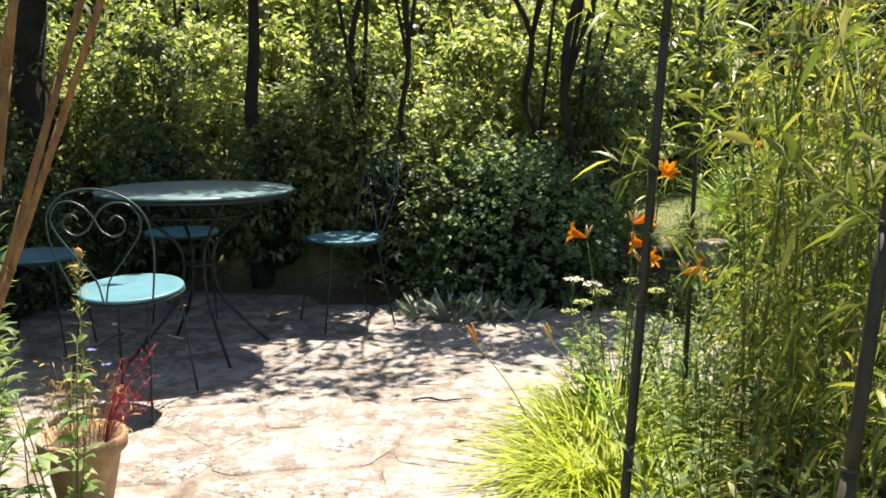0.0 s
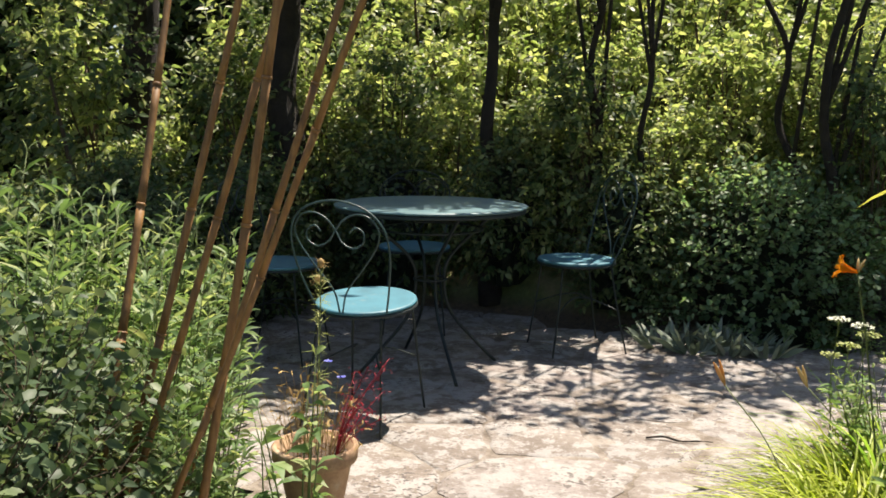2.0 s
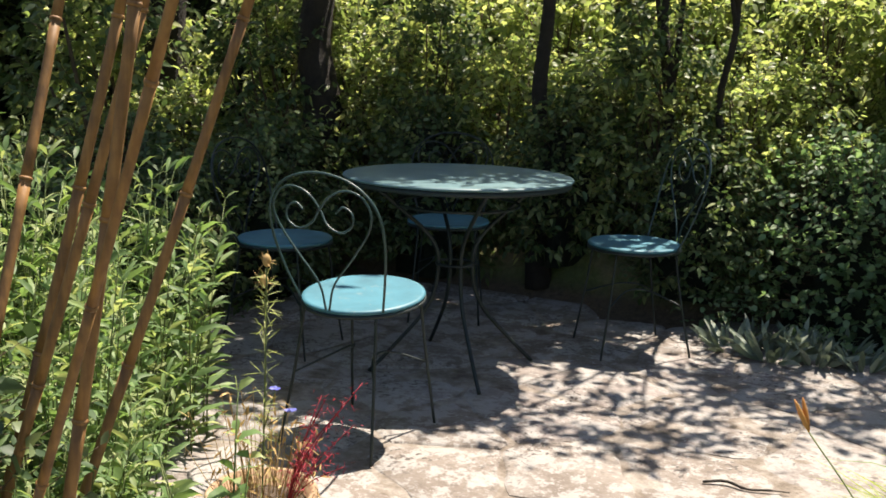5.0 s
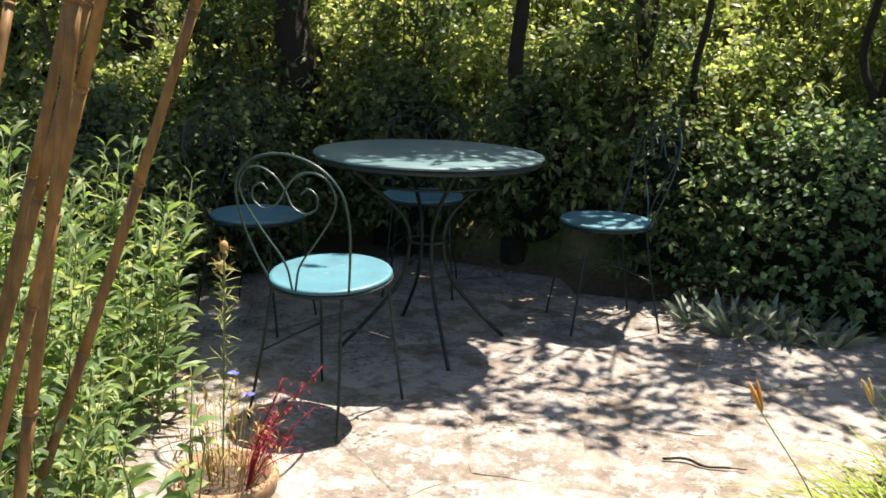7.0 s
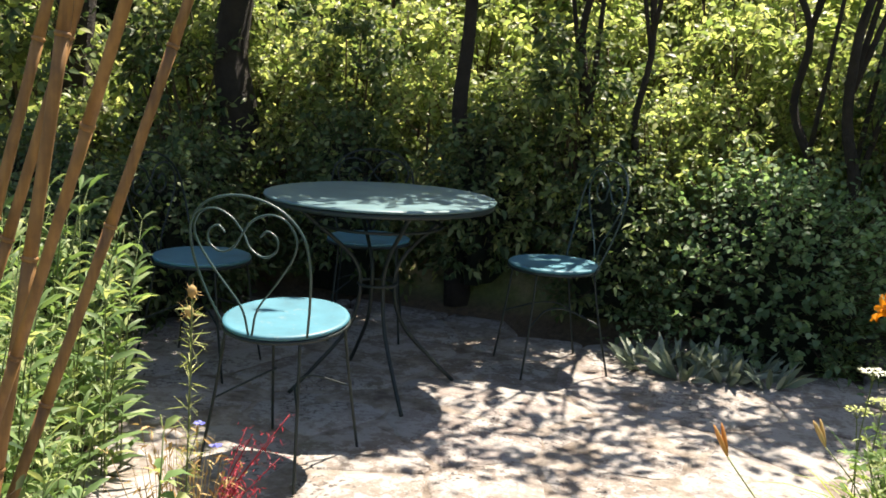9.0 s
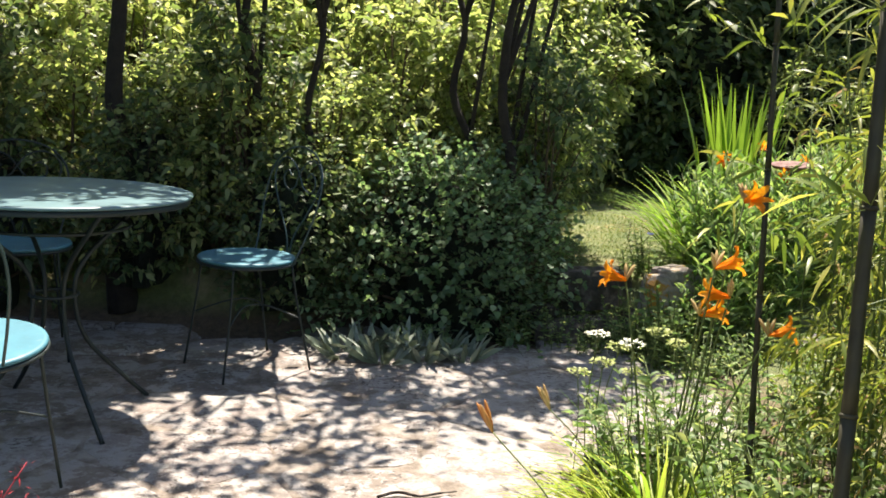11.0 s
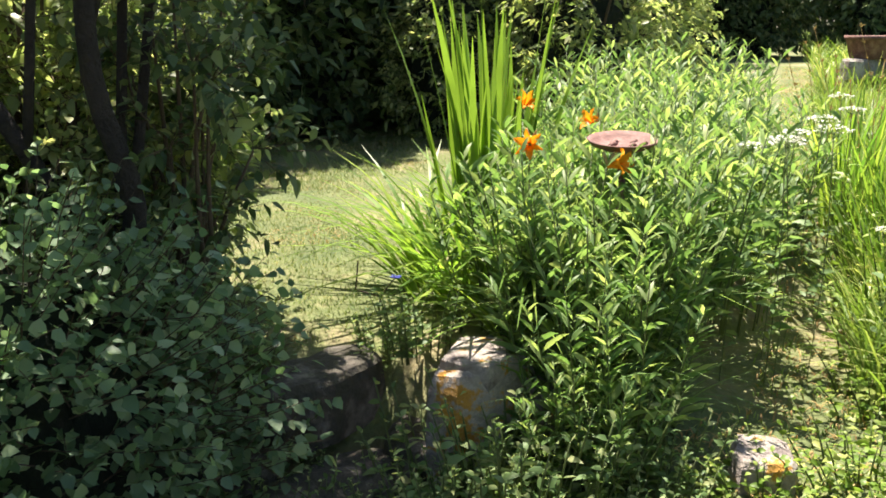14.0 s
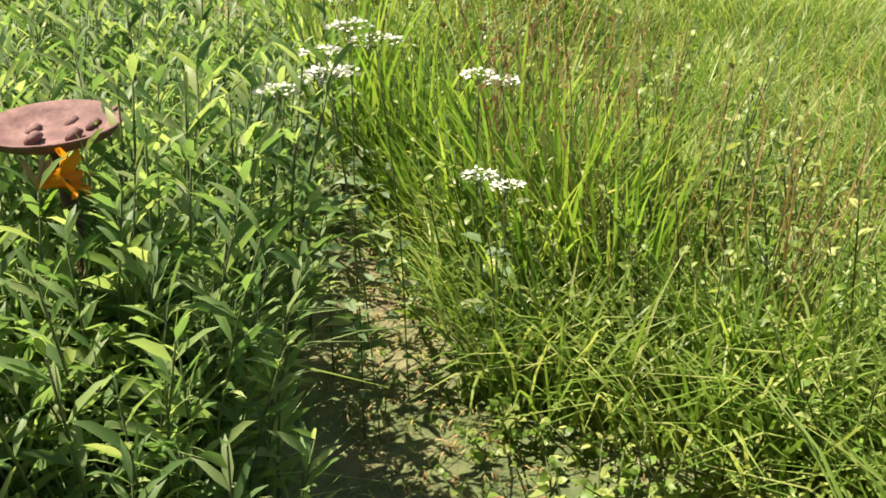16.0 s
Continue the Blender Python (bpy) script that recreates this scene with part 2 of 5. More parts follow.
# ---- mesh building ----
class Batch:
    """Collects vertices and faces of many small pieces for one mesh."""

    def __init__(self):
        self.v, self.loops, self.starts, self.nv, self.nl = [], [], [], 0, 0

    def add(self, verts, faces):
        """verts (n, k, 3); faces: index tuples into k, the same for each of the n pieces."""
        verts = np.asarray(verts, float)
        if verts.ndim == 2:
            verts = verts[None]
        n, k = verts.shape[:2]
        flat = np.concatenate([np.array(f) for f in faces])
        lens = np.array([len(f) for f in faces])
        off = self.nv + np.arange(n)[:, None] * k
        self.loops.append((off + flat[None]).ravel())
        st = np.concatenate([[0], np.cumsum(lens)[:-1]])
        self.starts.append((self.nl + np.arange(n)[:, None] * len(flat) + st[None]).ravel())
        self.v.append(verts.reshape(-1, 3))
        self.nv += n * k
        self.nl += n * len(flat)

    def mesh(self, name, smooth=True):
        me = bpy.data.meshes.new(name)
        v, lo, st = np.concatenate(self.v), np.concatenate(self.loops), np.concatenate(self.starts)
        me.vertices.add(len(v))
        me.vertices.foreach_set("co", v.astype(np.float32).ravel())
        me.loops.add(len(lo))
        me.loops.foreach_set("vertex_index", lo.astype(np.int32))
        me.polygons.add(len(st))
        me.polygons.foreach_set("loop_start", st.astype(np.int32))
        if smooth:
            me.polygons.foreach_set("use_smooth", np.ones(len(st), dtype=bool))
        me.update(calc_edges=True)
        return me


LEAF = np.array([(0, 0, 0), (0.3, 0.5, 0.10), (0.3, -0.5, 0.10), (0.68, 0.36, 0.07), (0.68, -0.36, 0.07), (1, 0, 0), (0.3, 0, 0), (0.68, 0, 0)])
LEAF_F = [(0, 6, 1), (0, 2, 6), (6, 7, 3, 1), (6, 2, 4, 7), (7, 5, 3), (7, 4, 5)]
FAR = np.array([(0, 0, 0), (0.42, 0.5, 0.08), (1, 0, 0), (0.42, -0.5, 0.08)])
FAR_F = [(0, 2, 1), (0, 3, 2)]


def unit(a):
    return a / np.maximum(np.linalg.norm(a, axis=-1, keepdims=True), 1e-9)


def add_leaves(bt, rng, p, d, length, width, droop=0.25, far=False, up=1.0):
    """Leaves from p along d; width is a share of the length."""
    n = len(p)
    if n == 0:
        return
    d = unit(d)
    length = np.broadcast_to(length, (n,)) * rng.uniform(0.65, 1.2, n)
    nrm = rng.normal(0, 0.55, (n, 3)) + np.array([0, 0, up])
    nrm = unit(nrm - d * (nrm * d).sum(1, keepdims=True))
    s = np.cross(nrm, d)
    t = FAR if far else LEAF
    w = width * rng.uniform(0.8, 1.2, n)
    v = (p[:, None] + length[:, None, None] * (t[None, :, 0:1] * d[:, None] + (t[None, :, 1] * w[:, None])[..., None] * s[:, None] + t[None, :, 2:3] * w[:, None, None] * nrm[:, None]))
    v[..., 2] -= droop * length[:, None] * t[None, :, 0] ** 2
    bt.add(v, FAR_F if far else LEAF_F)


def add_blades(bt, rng, p, d, length, width, bend, k=5, fold=0.0):
    """Long narrow blades that arch over; width in metres."""
    n = len(p)
    d = unit(d)
    length = np.broadcast_to(length, (n,)) * rng.uniform(0.7, 1.15, n)
    bend = np.broadcast_to(bend, (n,)) * rng.uniform(0.4, 1.5, n)
    s = np.linspace(0, 1, k)
    out = d.copy()
    out[:, 2] = 0
    out = unit(out + rng.normal(0, 0.05, (n, 3)) * np.array([1, 1, 0]))
    side = np.stack([-out[:, 1], out[:, 0], np.zeros(n)], 1)
    a = rng.uniform(-0.7, 0.7, n)[:, None]
    side = side * np.cos(a) + out * np.sin(a)
    c = p[:, None] + length[:, None, None] * (s[None, :, None] * d[:, None] + (bend[:, None] * s[None] ** 2)[..., None] * out[:, None] * 0.7)
    c[..., 2] -= (length * bend)[:, None] * s[None] ** 2.2 * 0.8
    prof = np.minimum(1, 0.55 + 1.5 * s) * (1 - s ** 2.5) + 0.03
    w = np.broadcast_to(width, (n,))[:, None] * prof[None] * 0.5
    v = np.empty((n, k * 2, 3))
    v[:, 0::2] = c + side[:, None] * w[..., None]
    v[:, 1::2] = c - side[:, None] * w[..., None]
    bt.add(v, [(2 * i, 2 * i + 1, 2 * i + 3, 2 * i + 2) for i in range(k - 1)])


def add_sticks(bt, a, b, ra, rb):
    """Thin three-sided twigs from a to b."""
    d = unit(b - a)
    ref = np.where(np.abs(d[:, 2:3]) > 0.9, np.array([[1.0, 0, 0]]), np.array([[0, 0, 1.0]]))
    x = unit(np.cross(d, ref))
    y = np.cross(d, x)
    v = np.empty((len(a), 6, 3))
    for i in range(3):
        q = x * math.cos(i * 2.0944) + y * math.sin(i * 2.0944)
        v[:, i], v[:, 3 + i] = a + q * ra, b + q * rb
    bt.add(v, [(0, 1, 4, 3), (1, 2, 5, 4), (2, 0, 3, 5)])


def spline(pts, per=6):
    """A smooth line through the points."""
    p = [Vector(q) for q in pts]
    p = [p[0] * 2 - p[1]] + p + [p[-1] * 2 - p[-2]]
    out = []
    for i in range(1, len(p) - 2):
        for j in range(per):
            t = j / per
            out.append(0.5 * (2 * p[i] + (p[i + 1] - p[i - 1]) * t + (2 * p[i - 1] - 5 * p[i] + 4 * p[i + 1] - p[i + 2]) * t * t + (3 * p[i] - p[i - 1] - 3 * p[i + 1] + p[i + 2]) * t ** 3))
    return out + [p[-2]]


def add_tube(bt, pts, radii, sides=7):
    """A round rod along pts, closed at both ends; radii: one, or one at each point."""
    p = [Vector(q) for q in pts]
    n = len(p)
    radii = [radii] * n if isinstance(radii, (int, float)) else radii
    rings = []
    x = None
    for i in range(n):
        d = (p[min(i + 1, n - 1)] - p[max(i - 1, 0)]).normalized()
        if x is None:
            x = d.orthogonal().normalized()
        x = (x - d * x.dot(d)).normalized()
        y = d.cross(x)
        rings.append([p[i] + (x * math.cos(2 * math.pi * k / sides) + y * math.sin(2 * math.pi * k / sides)) * radii[i] for k in range(sides)])
    v = [tuple(q) for r in rings for q in r]
    f = [(i * sides + k, i * sides + (k + 1) % sides, (i + 1) * sides + (k + 1) % sides, (i + 1) * sides + k) for i in range(n - 1) for k in range(sides)]
    f += [tuple(range(sides))[::-1], tuple((n - 1) * sides + k for k in range(sides))]
    bt.add(np.array(v), f)


def add_lathe(bt, prof, sides=32, centre=(0, 0, 0)):
    """A turned body from (radius, height) steps."""
    v = [(centre[0] + r * math.cos(2 * math.pi * k / sides), centre[1] + r * math.sin(2 * math.pi * k / sides), centre[2] + z) for r, z in prof for k in range(sides)]
    f = [(i * sides + k, i * sides + (k + 1) % sides, (i + 1) * sides + (k + 1) % sides, (i + 1) * sides + k) for i in range(len(prof) - 1) for k in range(sides)]
    f += [tuple(range(sides))[::-1], tuple((len(prof) - 1) * sides + k for k in range(sides))]
    bt.add(np.array(v), f)


def part(name, bt, mat, parent, label="", smooth=True):
    me = bt.mesh(name, smooth) if isinstance(bt, Batch) else bt
    if not me.materials:
        me.materials.append(mat)
    ob = new(name, me)
    ob.parent = parent
    if label:
        tagged(ob, label)
    return ob


def thing(name, label, category, group="", kind="", at=(0, 0, 0), turn=0.0):
    ob = new(name)
    ob.empty_display_size = 0.1
    ob.matrix_basis = pose(*at, 0, 0, turn)
    return tagged(ob, label, category, group, kind)


def place(x, y, z, turn=0.0, size=1.0, rx=0.0, ry=0.0):
    return Matrix.LocRotScale((x, y, z), Euler((radians(rx), radians(ry), radians(turn))), (size, size, size))


def step(a, b, v):
    t = np.clip((v - a) / (b - a), 0, 1)
    return t * t * (3 - 2 * t)


def rise(x, y):
    """The height of the ground: the terrace is level, the lawn beyond it about 0.38 m higher."""
    x, y = np.asarray(x, float), np.asarray(y, float)
    edge = 5.95 - 0.25 * (1 - step(-0.6, 0.4, x)) - 0.38 * step(1.35, 1.55, x) * (1 - step(2.1, 2.6, x))
    lawn = 0.36 * step(edge, edge + 0.4, y) + 0.012 * np.clip(y - 6.4, 0, 30) * step(5.5, 7, y)
    side = 0.17 * step(1.25, 2.0, x) * step(4.0, 4.7, y) * (1 - step(edge, edge + 0.4, y))
    far = 0.05 * np.clip(x - 3.0, 0, 8) * step(4.5, 6.5, y)
    return lawn + side + far - 0.035


# ---- ground and paving ----
def axis(lo, hi, stp, far):
    inner = np.arange(lo, hi + 1e-6, stp)
    out = np.array([0.6, 1.5, 3, 6, 12, 25, 60, 140, far])
    return np.concatenate([(lo - out)[::-1], inner, hi + out])


def ground():
    xs, ys = axis(-6, 9, 0.12, 400), axis(-2, 13, 0.12, 400)
    gx, gy = np.meshgrid(xs, ys, indexing="ij")
    z = rise(gx, gy)
    for i in range(0, gx.shape[0]):
        for j in range(0, gx.shape[1]):
            if abs(gx[i, j]) < 9 and abs(gy[i, j] - 5) < 9:
                z[i, j] += 0.02 * noise.noise((gx[i, j] * 1.7, gy[i, j] * 1.7, 0)) * (1 if z[i, j] > 0 else 0.4)
    me = bpy.data.meshes.new("ground")
    nx, ny = gx.shape
    me.from_pydata(list(zip(gx.ravel().tolist(), gy.ravel().tolist(), z.ravel().tolist())), [], [(i * ny + j, (i + 1) * ny + j, (i + 1) * ny + j + 1, i * ny + j + 1) for i in range(nx - 1) for j in range(ny - 1)])
    me.materials.append(M_GROUND)
    me.polygons.foreach_set("use_smooth", np.ones(len(me.polygons), dtype=bool))
    tagged(new("ground", me), "dark garden soil turning to dry turf", "ground", kind="structure")


ground()
OUTLINE = [(0.85, -1.2), (0.80, 1.6), (0.70, 2.8), (0.66, 3.6), (0.78, 4.25), (1.30, 4.55), (1.75, 5.0), (1.45, 5.55), (1.0, 5.72), (0.5, 5.60), (-0.1, 5.55), (-1.2, 5.60), (-2.4, 5.45), (-2.75, 4.4), (-2.3, 3.7), (-1.45, 3.45), (-1.05, 3.05), (-0.82, 2.6), (-0.52, 2.0), (-0.35, 1.2), (-0.3, -1.2)]


def inside(x, y, poly=OUTLINE):
    hit = False
    for (x0, y0), (x1, y1) in zip(poly, poly[1:] + poly[:1]):
        if (y0 > y) != (y1 > y) and x < (x1 - x0) * (y - y0) / (y1 - y0) + x0:
            hit = not hit
    return hit


def cut(poly, p, n):
    """The part of a polygon on the side of p that n points away from."""
    out = []
    for a, b in zip(poly, poly[1:] + poly[:1]):
        da, db = (a - p).dot(n), (b - p).dot(n)
        if da <= 0:
            out.append(a)
        if (da < 0) != (db < 0) and da != db:
            out.append(a + (b - a) * (da / (da - db)))
    return out


def flagstones(parent):
    rng = random.Random(5)
    pts = []
    tries = 0
    while len(pts) < 190 and tries < 9000:
        tries += 1
        q = Vector((rng.uniform(-2.8, 1.8), rng.uniform(-1.2, 5.75)))
        gap = rng.uniform(0.21, 0.40)
        if all((q - o).length > gap for o in pts):
            pts.append(q)
    for q in pts:
        if not inside(q.x, q.y):
            continue
        poly = [q + Vector(c) for c in ((-0.5, -0.5), (0.5, -0.5), (0.5, 0.5), (-0.5, 0.5))]
        for o in pts:
            if o is not q and (o - q).length < 1.0:
                n = (o - q).normalized()
                poly = cut(poly, (o + q) * 0.5 - n * 0.002, n)
                if len(poly) < 3:
                    break
        if len(poly) < 3:
            continue
        c = sum(poly, Vector((0, 0))) / len(poly)
        ring = []
        m = len(poly)
        for i in range(m):
            a, b = poly[i], poly[(i + 1) % m]
            k = max(1, int((b - a).length / 0.045))
            for j in range(k):
                w = a.lerp(b, j / k)
                s = 0.97 + 0.16 * noise.noise((w.x * 5, w.y * 5, 3)) + 0.07 * noise.noise((w.x * 19, w.y * 19, 5)) - (0.06 if j == 0 else 0.0)
                s = min(s, 1.0)
                ring.append(c + (w - c) * s)
        top = rng.uniform(-0.0025, 0.0025)
        tx, ty = rng.uniform(-0.007, 0.007), rng.uniform(-0.007, 0.007)
        bm = bmesh.new()
        lo = [bm.verts.new((w.x, w.y, -0.05)) for w in ring]
        mid = [bm.verts.new((w.x, w.y, top - 0.005)) for w in ring]
        hi = []
        for w in ring:
            u = c + (w - c) * 0.955
            hi.append(bm.verts.new((u.x, u.y, top + (u.x - c.x) * tx + (u.y - c.y) * ty + 0.003 * noise.noise((u.x * 8, u.y * 8, 1)))))
        n = len(ring)
        for i in range(n):
            bm.faces.new((lo[i], lo[(i + 1) % n], mid[(i + 1) % n], mid[i]))
            bm.faces.new((mid[i], mid[(i + 1) % n], hi[(i + 1) % n], hi[i]))
        cv = bm.verts.new((c.x, c.y, top + rng.uniform(-0.002, 0.004)))
        for i in range(n):
            bm.faces.new((hi[i], hi[(i + 1) % n], cv)).smooth = True
        me = bpy.data.meshes.new("flagstone")
        bm.to_mesh(me)
        bm.free()
        me.materials.append(M_STONE)
        new("flagstone", me).parent = parent


def terrace():
    bm = bmesh.new()
    xs = np.arange(-2.9, 1.9, 0.06)
    ys = np.arange(-1.26, 5.9, 0.06)
    vs = {}
    for i, x in enumerate(xs):
        for j, y in enumerate(ys):
            if inside(x, y):
                vs[i, j] = bm.verts.new((x, y, -0.004 + 0.007 * noise.noise((x * 4, y * 4, 2)) + 0.003 * noise.noise((x * 25, y * 25, 2))))
    for i, j in list(vs):
        q = [(i, j), (i + 1, j), (i + 1, j + 1), (i, j + 1)]
        if all(k in vs for k in q):
            bm.faces.new([vs[k] for k in q])
    me = bpy.data.meshes.new("terrace")
    bm.to_mesh(me)
    bm.free()
    me.materials.append(M_MORTAR)
    return tagged(new("terrace", me), "worn limestone crazy paving bedded in earthy mortar", "paving", kind="structure")


TERRACE = terrace()


def rough_slab(name, parent, at, size, turn, seed, mat, n=18, uneven=0.12):
    """A rough stone with an uneven outline and top."""
    bm = bmesh.new()
    rng = random.Random(seed)
    rings = []
    out = [1 + rng.uniform(-uneven, uneven * 0.85) for _ in range(n)]
    for h, s in ((0, 0.98), (0.55, 1.02), (0.9, 0.97), (1.0, 0.86), (1.02, 0.4)):
        ring = []
        for k in range(n):
            a = 2 * math.pi * k / n
            ca, sa = math.cos(a), math.sin(a)
            sq = 1 / max(abs(ca), abs(sa)) ** 0.6
            ring.append(bm.verts.new((ca * sq * out[k] * s * size[0] / 2, sa * sq * out[k] * s * size[1] / 2, h * size[2] + rng.uniform(-0.02, 0.02) * size[2] + 0.05 * size[2] * noise.noise((ca * s * 3 + seed, sa * s * 3, 0)))))
        rings.append(ring)
    for a, b in zip(rings, rings[1:]):
        for k in range(n):
            bm.faces.new((a[k], a[(k + 1) % n], b[(k + 1) % n], b[k]))
    bm.faces.new(rings[-1])
    bm.faces.new(rings[0][::-1])
    me = bpy.data.meshes.new(name)
    bm.to_mesh(me)
    bm.free()
    me.materials.append(mat)
    ob = new(name, me)
    ob.parent = parent
    ob.matrix_basis = pose(*at, 0, 0, turn)
    return ob


def stone_steps():
    s = thing("stone_steps", "shaded rough limestone steps up to the lawn", "steps", kind="structure")
    rough_slab("step_slab", s, (1.05, 5.90, -0.06), (0.50, 0.24, 0.15), 12, 3, M_STEP_DARK)
    rough_slab("step_slab", s, (1.38, 5.98, -0.02), (0.30, 0.24, 0.15), 40, 13, M_STEP_DARK)
    rough_slab("step_slab", s, (1.14, 6.18, 0.10), (0.46, 0.22, 0.20), 18, 8, M_STEP_DARK)
    rough_slab("step_slab", s, (0.84, 6.06, -0.02), (0.22, 0.20, 0.14), -10, 9, M_STEP_DARK)


stone_steps()
def edging_rock(at, turn):
    """Split layers of one weathered rock, sharp-edged and uneven."""
    r = thing("edging_rock", "pale layered edging rock spotted with orange lichen", "rock", at=at, turn=turn)
    for k, (dx, dy, z, sx, sy, h) in enumerate(((0.02, 0.04, -0.28, 0.28, 0.22, 0.42), (0.04, 0.06, 0.08, 0.24, 0.18, 0.09), (0.15, -0.04, -0.30, 0.18, 0.15, 0.37))):
        rough_slab("rock_layer", r, (dx, dy, z), (sx, sy, h), 37 * k, 40 + k, M_LICHEN, 9, 0.24)


edging_rock((1.46, 5.80, 0.215), 20)
tagged(rough_slab("edging_stone", None, (1.98, 5.30, 0.08), (0.20, 0.16, 0.12), 50, 6, M_LICHEN), "grey edging rock at the foot of the border", "rock")


# ---- furniture ----
def rod(name, pts, r, mat, parent, per=6, sides=7):
    bt = Batch()
    add_tube(bt, spline(pts, per), r, sides)
    return part(name, bt, mat, parent)


def spiral(cx, cz, y, r0, r1, a0, a1, n=14):
    return [(cx + (r0 + (r1 - r0) * i / n) * math.cos(radians(a0 + (a1 - a0) * i / n)), y, cz + (r0 + (r1 - r0) * i / n) * math.sin(radians(a0 + (a1 - a0) * i / n))) for i in range(n + 1)]


def bistro_chair(at, turn, label, tip=0.0, tall=1.0, iron=M_IRON):
    """A round iron chair that faces +y before it is turned; the back is at -y."""
    c = thing("bistro_chair", label, "chair", "chairs round the table", at=at, turn=turn)
    bt = Batch()
    add_lathe(bt, [(0.02, 0.452), (0.180, 0.450), (0.192, 0.452), (0.196, 0.459), (0.192, 0.466), (0.182, 0.466), (0.12, 0.463), (0.01, 0.462)], 40)
    seat = part("seat", bt, M_TURQ, c, "turquoise painted metal seat")
    bt = Batch()
    add_tube(bt, [(0.193 * math.cos(a), 0.193 * math.sin(a), 0.446) for a in np.linspace(0, 2 * math.pi, 41)], 0.006, 6)
    ring = part("seat_ring", bt, M_IRON, c)
    for o in (seat, ring):
        o.matrix_basis = pose(0, 0, 0.446, tip) @ pose(0, 0, -0.446)
    for sx in (-1, 1):
        rod("leg", [(sx * 0.13, 0.13, 0.445), (sx * 0.145, 0.15, 0.25), (sx * 0.165, 0.185, 0.0)], 0.0048, M_IRON, c)
        rod("leg", [(sx * 0.13, -0.13, 0.445), (sx * 0.145, -0.16, 0.25), (sx * 0.17, -0.21, 0.0)], 0.0048, M_IRON, c)
        rod("stretcher", [(sx * 0.148, 0.155, 0.22), (sx * 0.07, 0.05, 0.27), (sx * 0.07, -0.05, 0.27), (sx * 0.15, -0.165, 0.22)], 0.0036, M_IRON, c)
    half = [(0.15, -0.125, 0.45), (0.18, -0.165, 0.555), (0.200, -0.20, 0.67), (0.186, -0.225, 0.77), (0.115, -0.24, 0.837)]
    hoop = [(-x, y, z) for x, y, z in half] + [(0, -0.245, 0.862)] + half[::-1]
    rod("back_frame", [(x, y, 0.45 + (z - 0.45) * tall) for x, y, z in hoop], 0.0040, iron, c)
    for sx in (-1, 1):
        heart = [(0.006, -0.194, 0.45), (0.028, -0.20, 0.53), (0.10, -0.212, 0.62), (0.158, -0.222, 0.70), (0.172, -0.23, 0.755), (0.143, -0.236, 0.802), (0.09, -0.238, 0.816), (0.035, -0.238, 0.795), (0, -0.236 - 0.004 * sx, 0.752), (-0.028, -0.238, 0.714), (-0.072, -0.238, 0.695), (-0.113, -0.238, 0.716), (-0.114, -0.238, 0.752), (-0.083, -0.238, 0.769), (-0.058, -0.238, 0.75)]
        rod("scroll", [(sx * x, y, 0.45 + (z - 0.45) * tall) for x, y, z in heart], 0.0034, iron, c, 6, 6)
    return c


def garden_table(at):
    t = thing("garden_table", "round grey-teal metal garden table with curved dark legs", "table", at=at)
    bt = Batch()
    add_lathe(bt, [(0.02, 0.756), (0.430, 0.754), (0.440, 0.756), (0.444, 0.760), (0.442, 0.765), (0.432, 0.767), (0.2, 0.766), (0.01, 0.766)], 56)
    part("tabletop", bt, M_TABLE, t, "grey-teal painted round top with dappled shade")
    bt = Batch()
    add_lathe(bt, [(0.425, 0.736), (0.434, 0.736), (0.436, 0.739), (0.436, 0.753), (0.425, 0.753)], 56)
    part("rim", bt, M_IRON, t, "dark metal rim under the top")
    for k in range(4):
        a = radians(45 + 90 * k)
        ca, sa = math.cos(a), math.sin(a)
        rod("leg", [(ca * r, sa * r, z) for r, z in ((0.36, 0.75), (0.25, 0.66), (0.10, 0.52), (0.07, 0.40), (0.11, 0.25), (0.24, 0.10), (0.34, 0.0))], 0.008, M_IRON, t, 6, 8)
    for r, z in ((0.075, 0.42), (0.24, 0.655)):
        bt = Batch()
        add_tube(bt, [(r * math.cos(a), r * math.sin(a), z) for a in np.linspace(0, 2 * math.pi, 33)], 0.006, 6)
        part("ring", bt, M_IRON, t)


garden_table((-1.02, 4.48, 0))
bistro_chair((-0.945, 3.72, 0), 0, "turquoise-seated scrolled iron chair pulled up to the table", 4.5, 1.0, M_BACK)
bistro_chair((-1.74, 4.33, 0), -82, "shaded turquoise-seated iron chair beside the hedge")
bistro_chair((-0.50, 5.12, 0), 130, "turquoise-seated iron chair half hidden against the shrubs", 0.0, 1.11, M_BACK)
bistro_chair((-1.42, 5.16, 0), 205, "turquoise-seated iron chair behind the table")


# ---- plants ----
def twig_leaves(rng, lf, tw, c, d, m, tlen, llen, lw, droop=0.25, far=False, spread=0.9, thick=0.0022, up=0.5):
    """Twigs from c along d, each with m leaves along it."""
    n = len(c)
    d = unit(d)
    tl = tlen * rng.uniform(0.6, 1.3, n)
    e = c + d * tl[:, None]
    add_sticks(tw, c, e, thick, thick * 0.4)
    s = np.linspace(0.15, 1.0, m)[None] + rng.uniform(-0.06, 0.06, (n, m))
    p = c[:, None] + d[:, None] * (s * tl[:, None])[..., None]
    r = rng.normal(0, 1, (n, m, 3))
    r = r - d[:, None] * (r * d[:, None]).sum(-1, keepdims=True)
    ld = d[:, None] * 0.55 + unit(r) * spread
    add_leaves(lf, rng, p.reshape(-1, 3), ld.reshape(-1, 3), llen, lw, droop, far, up)


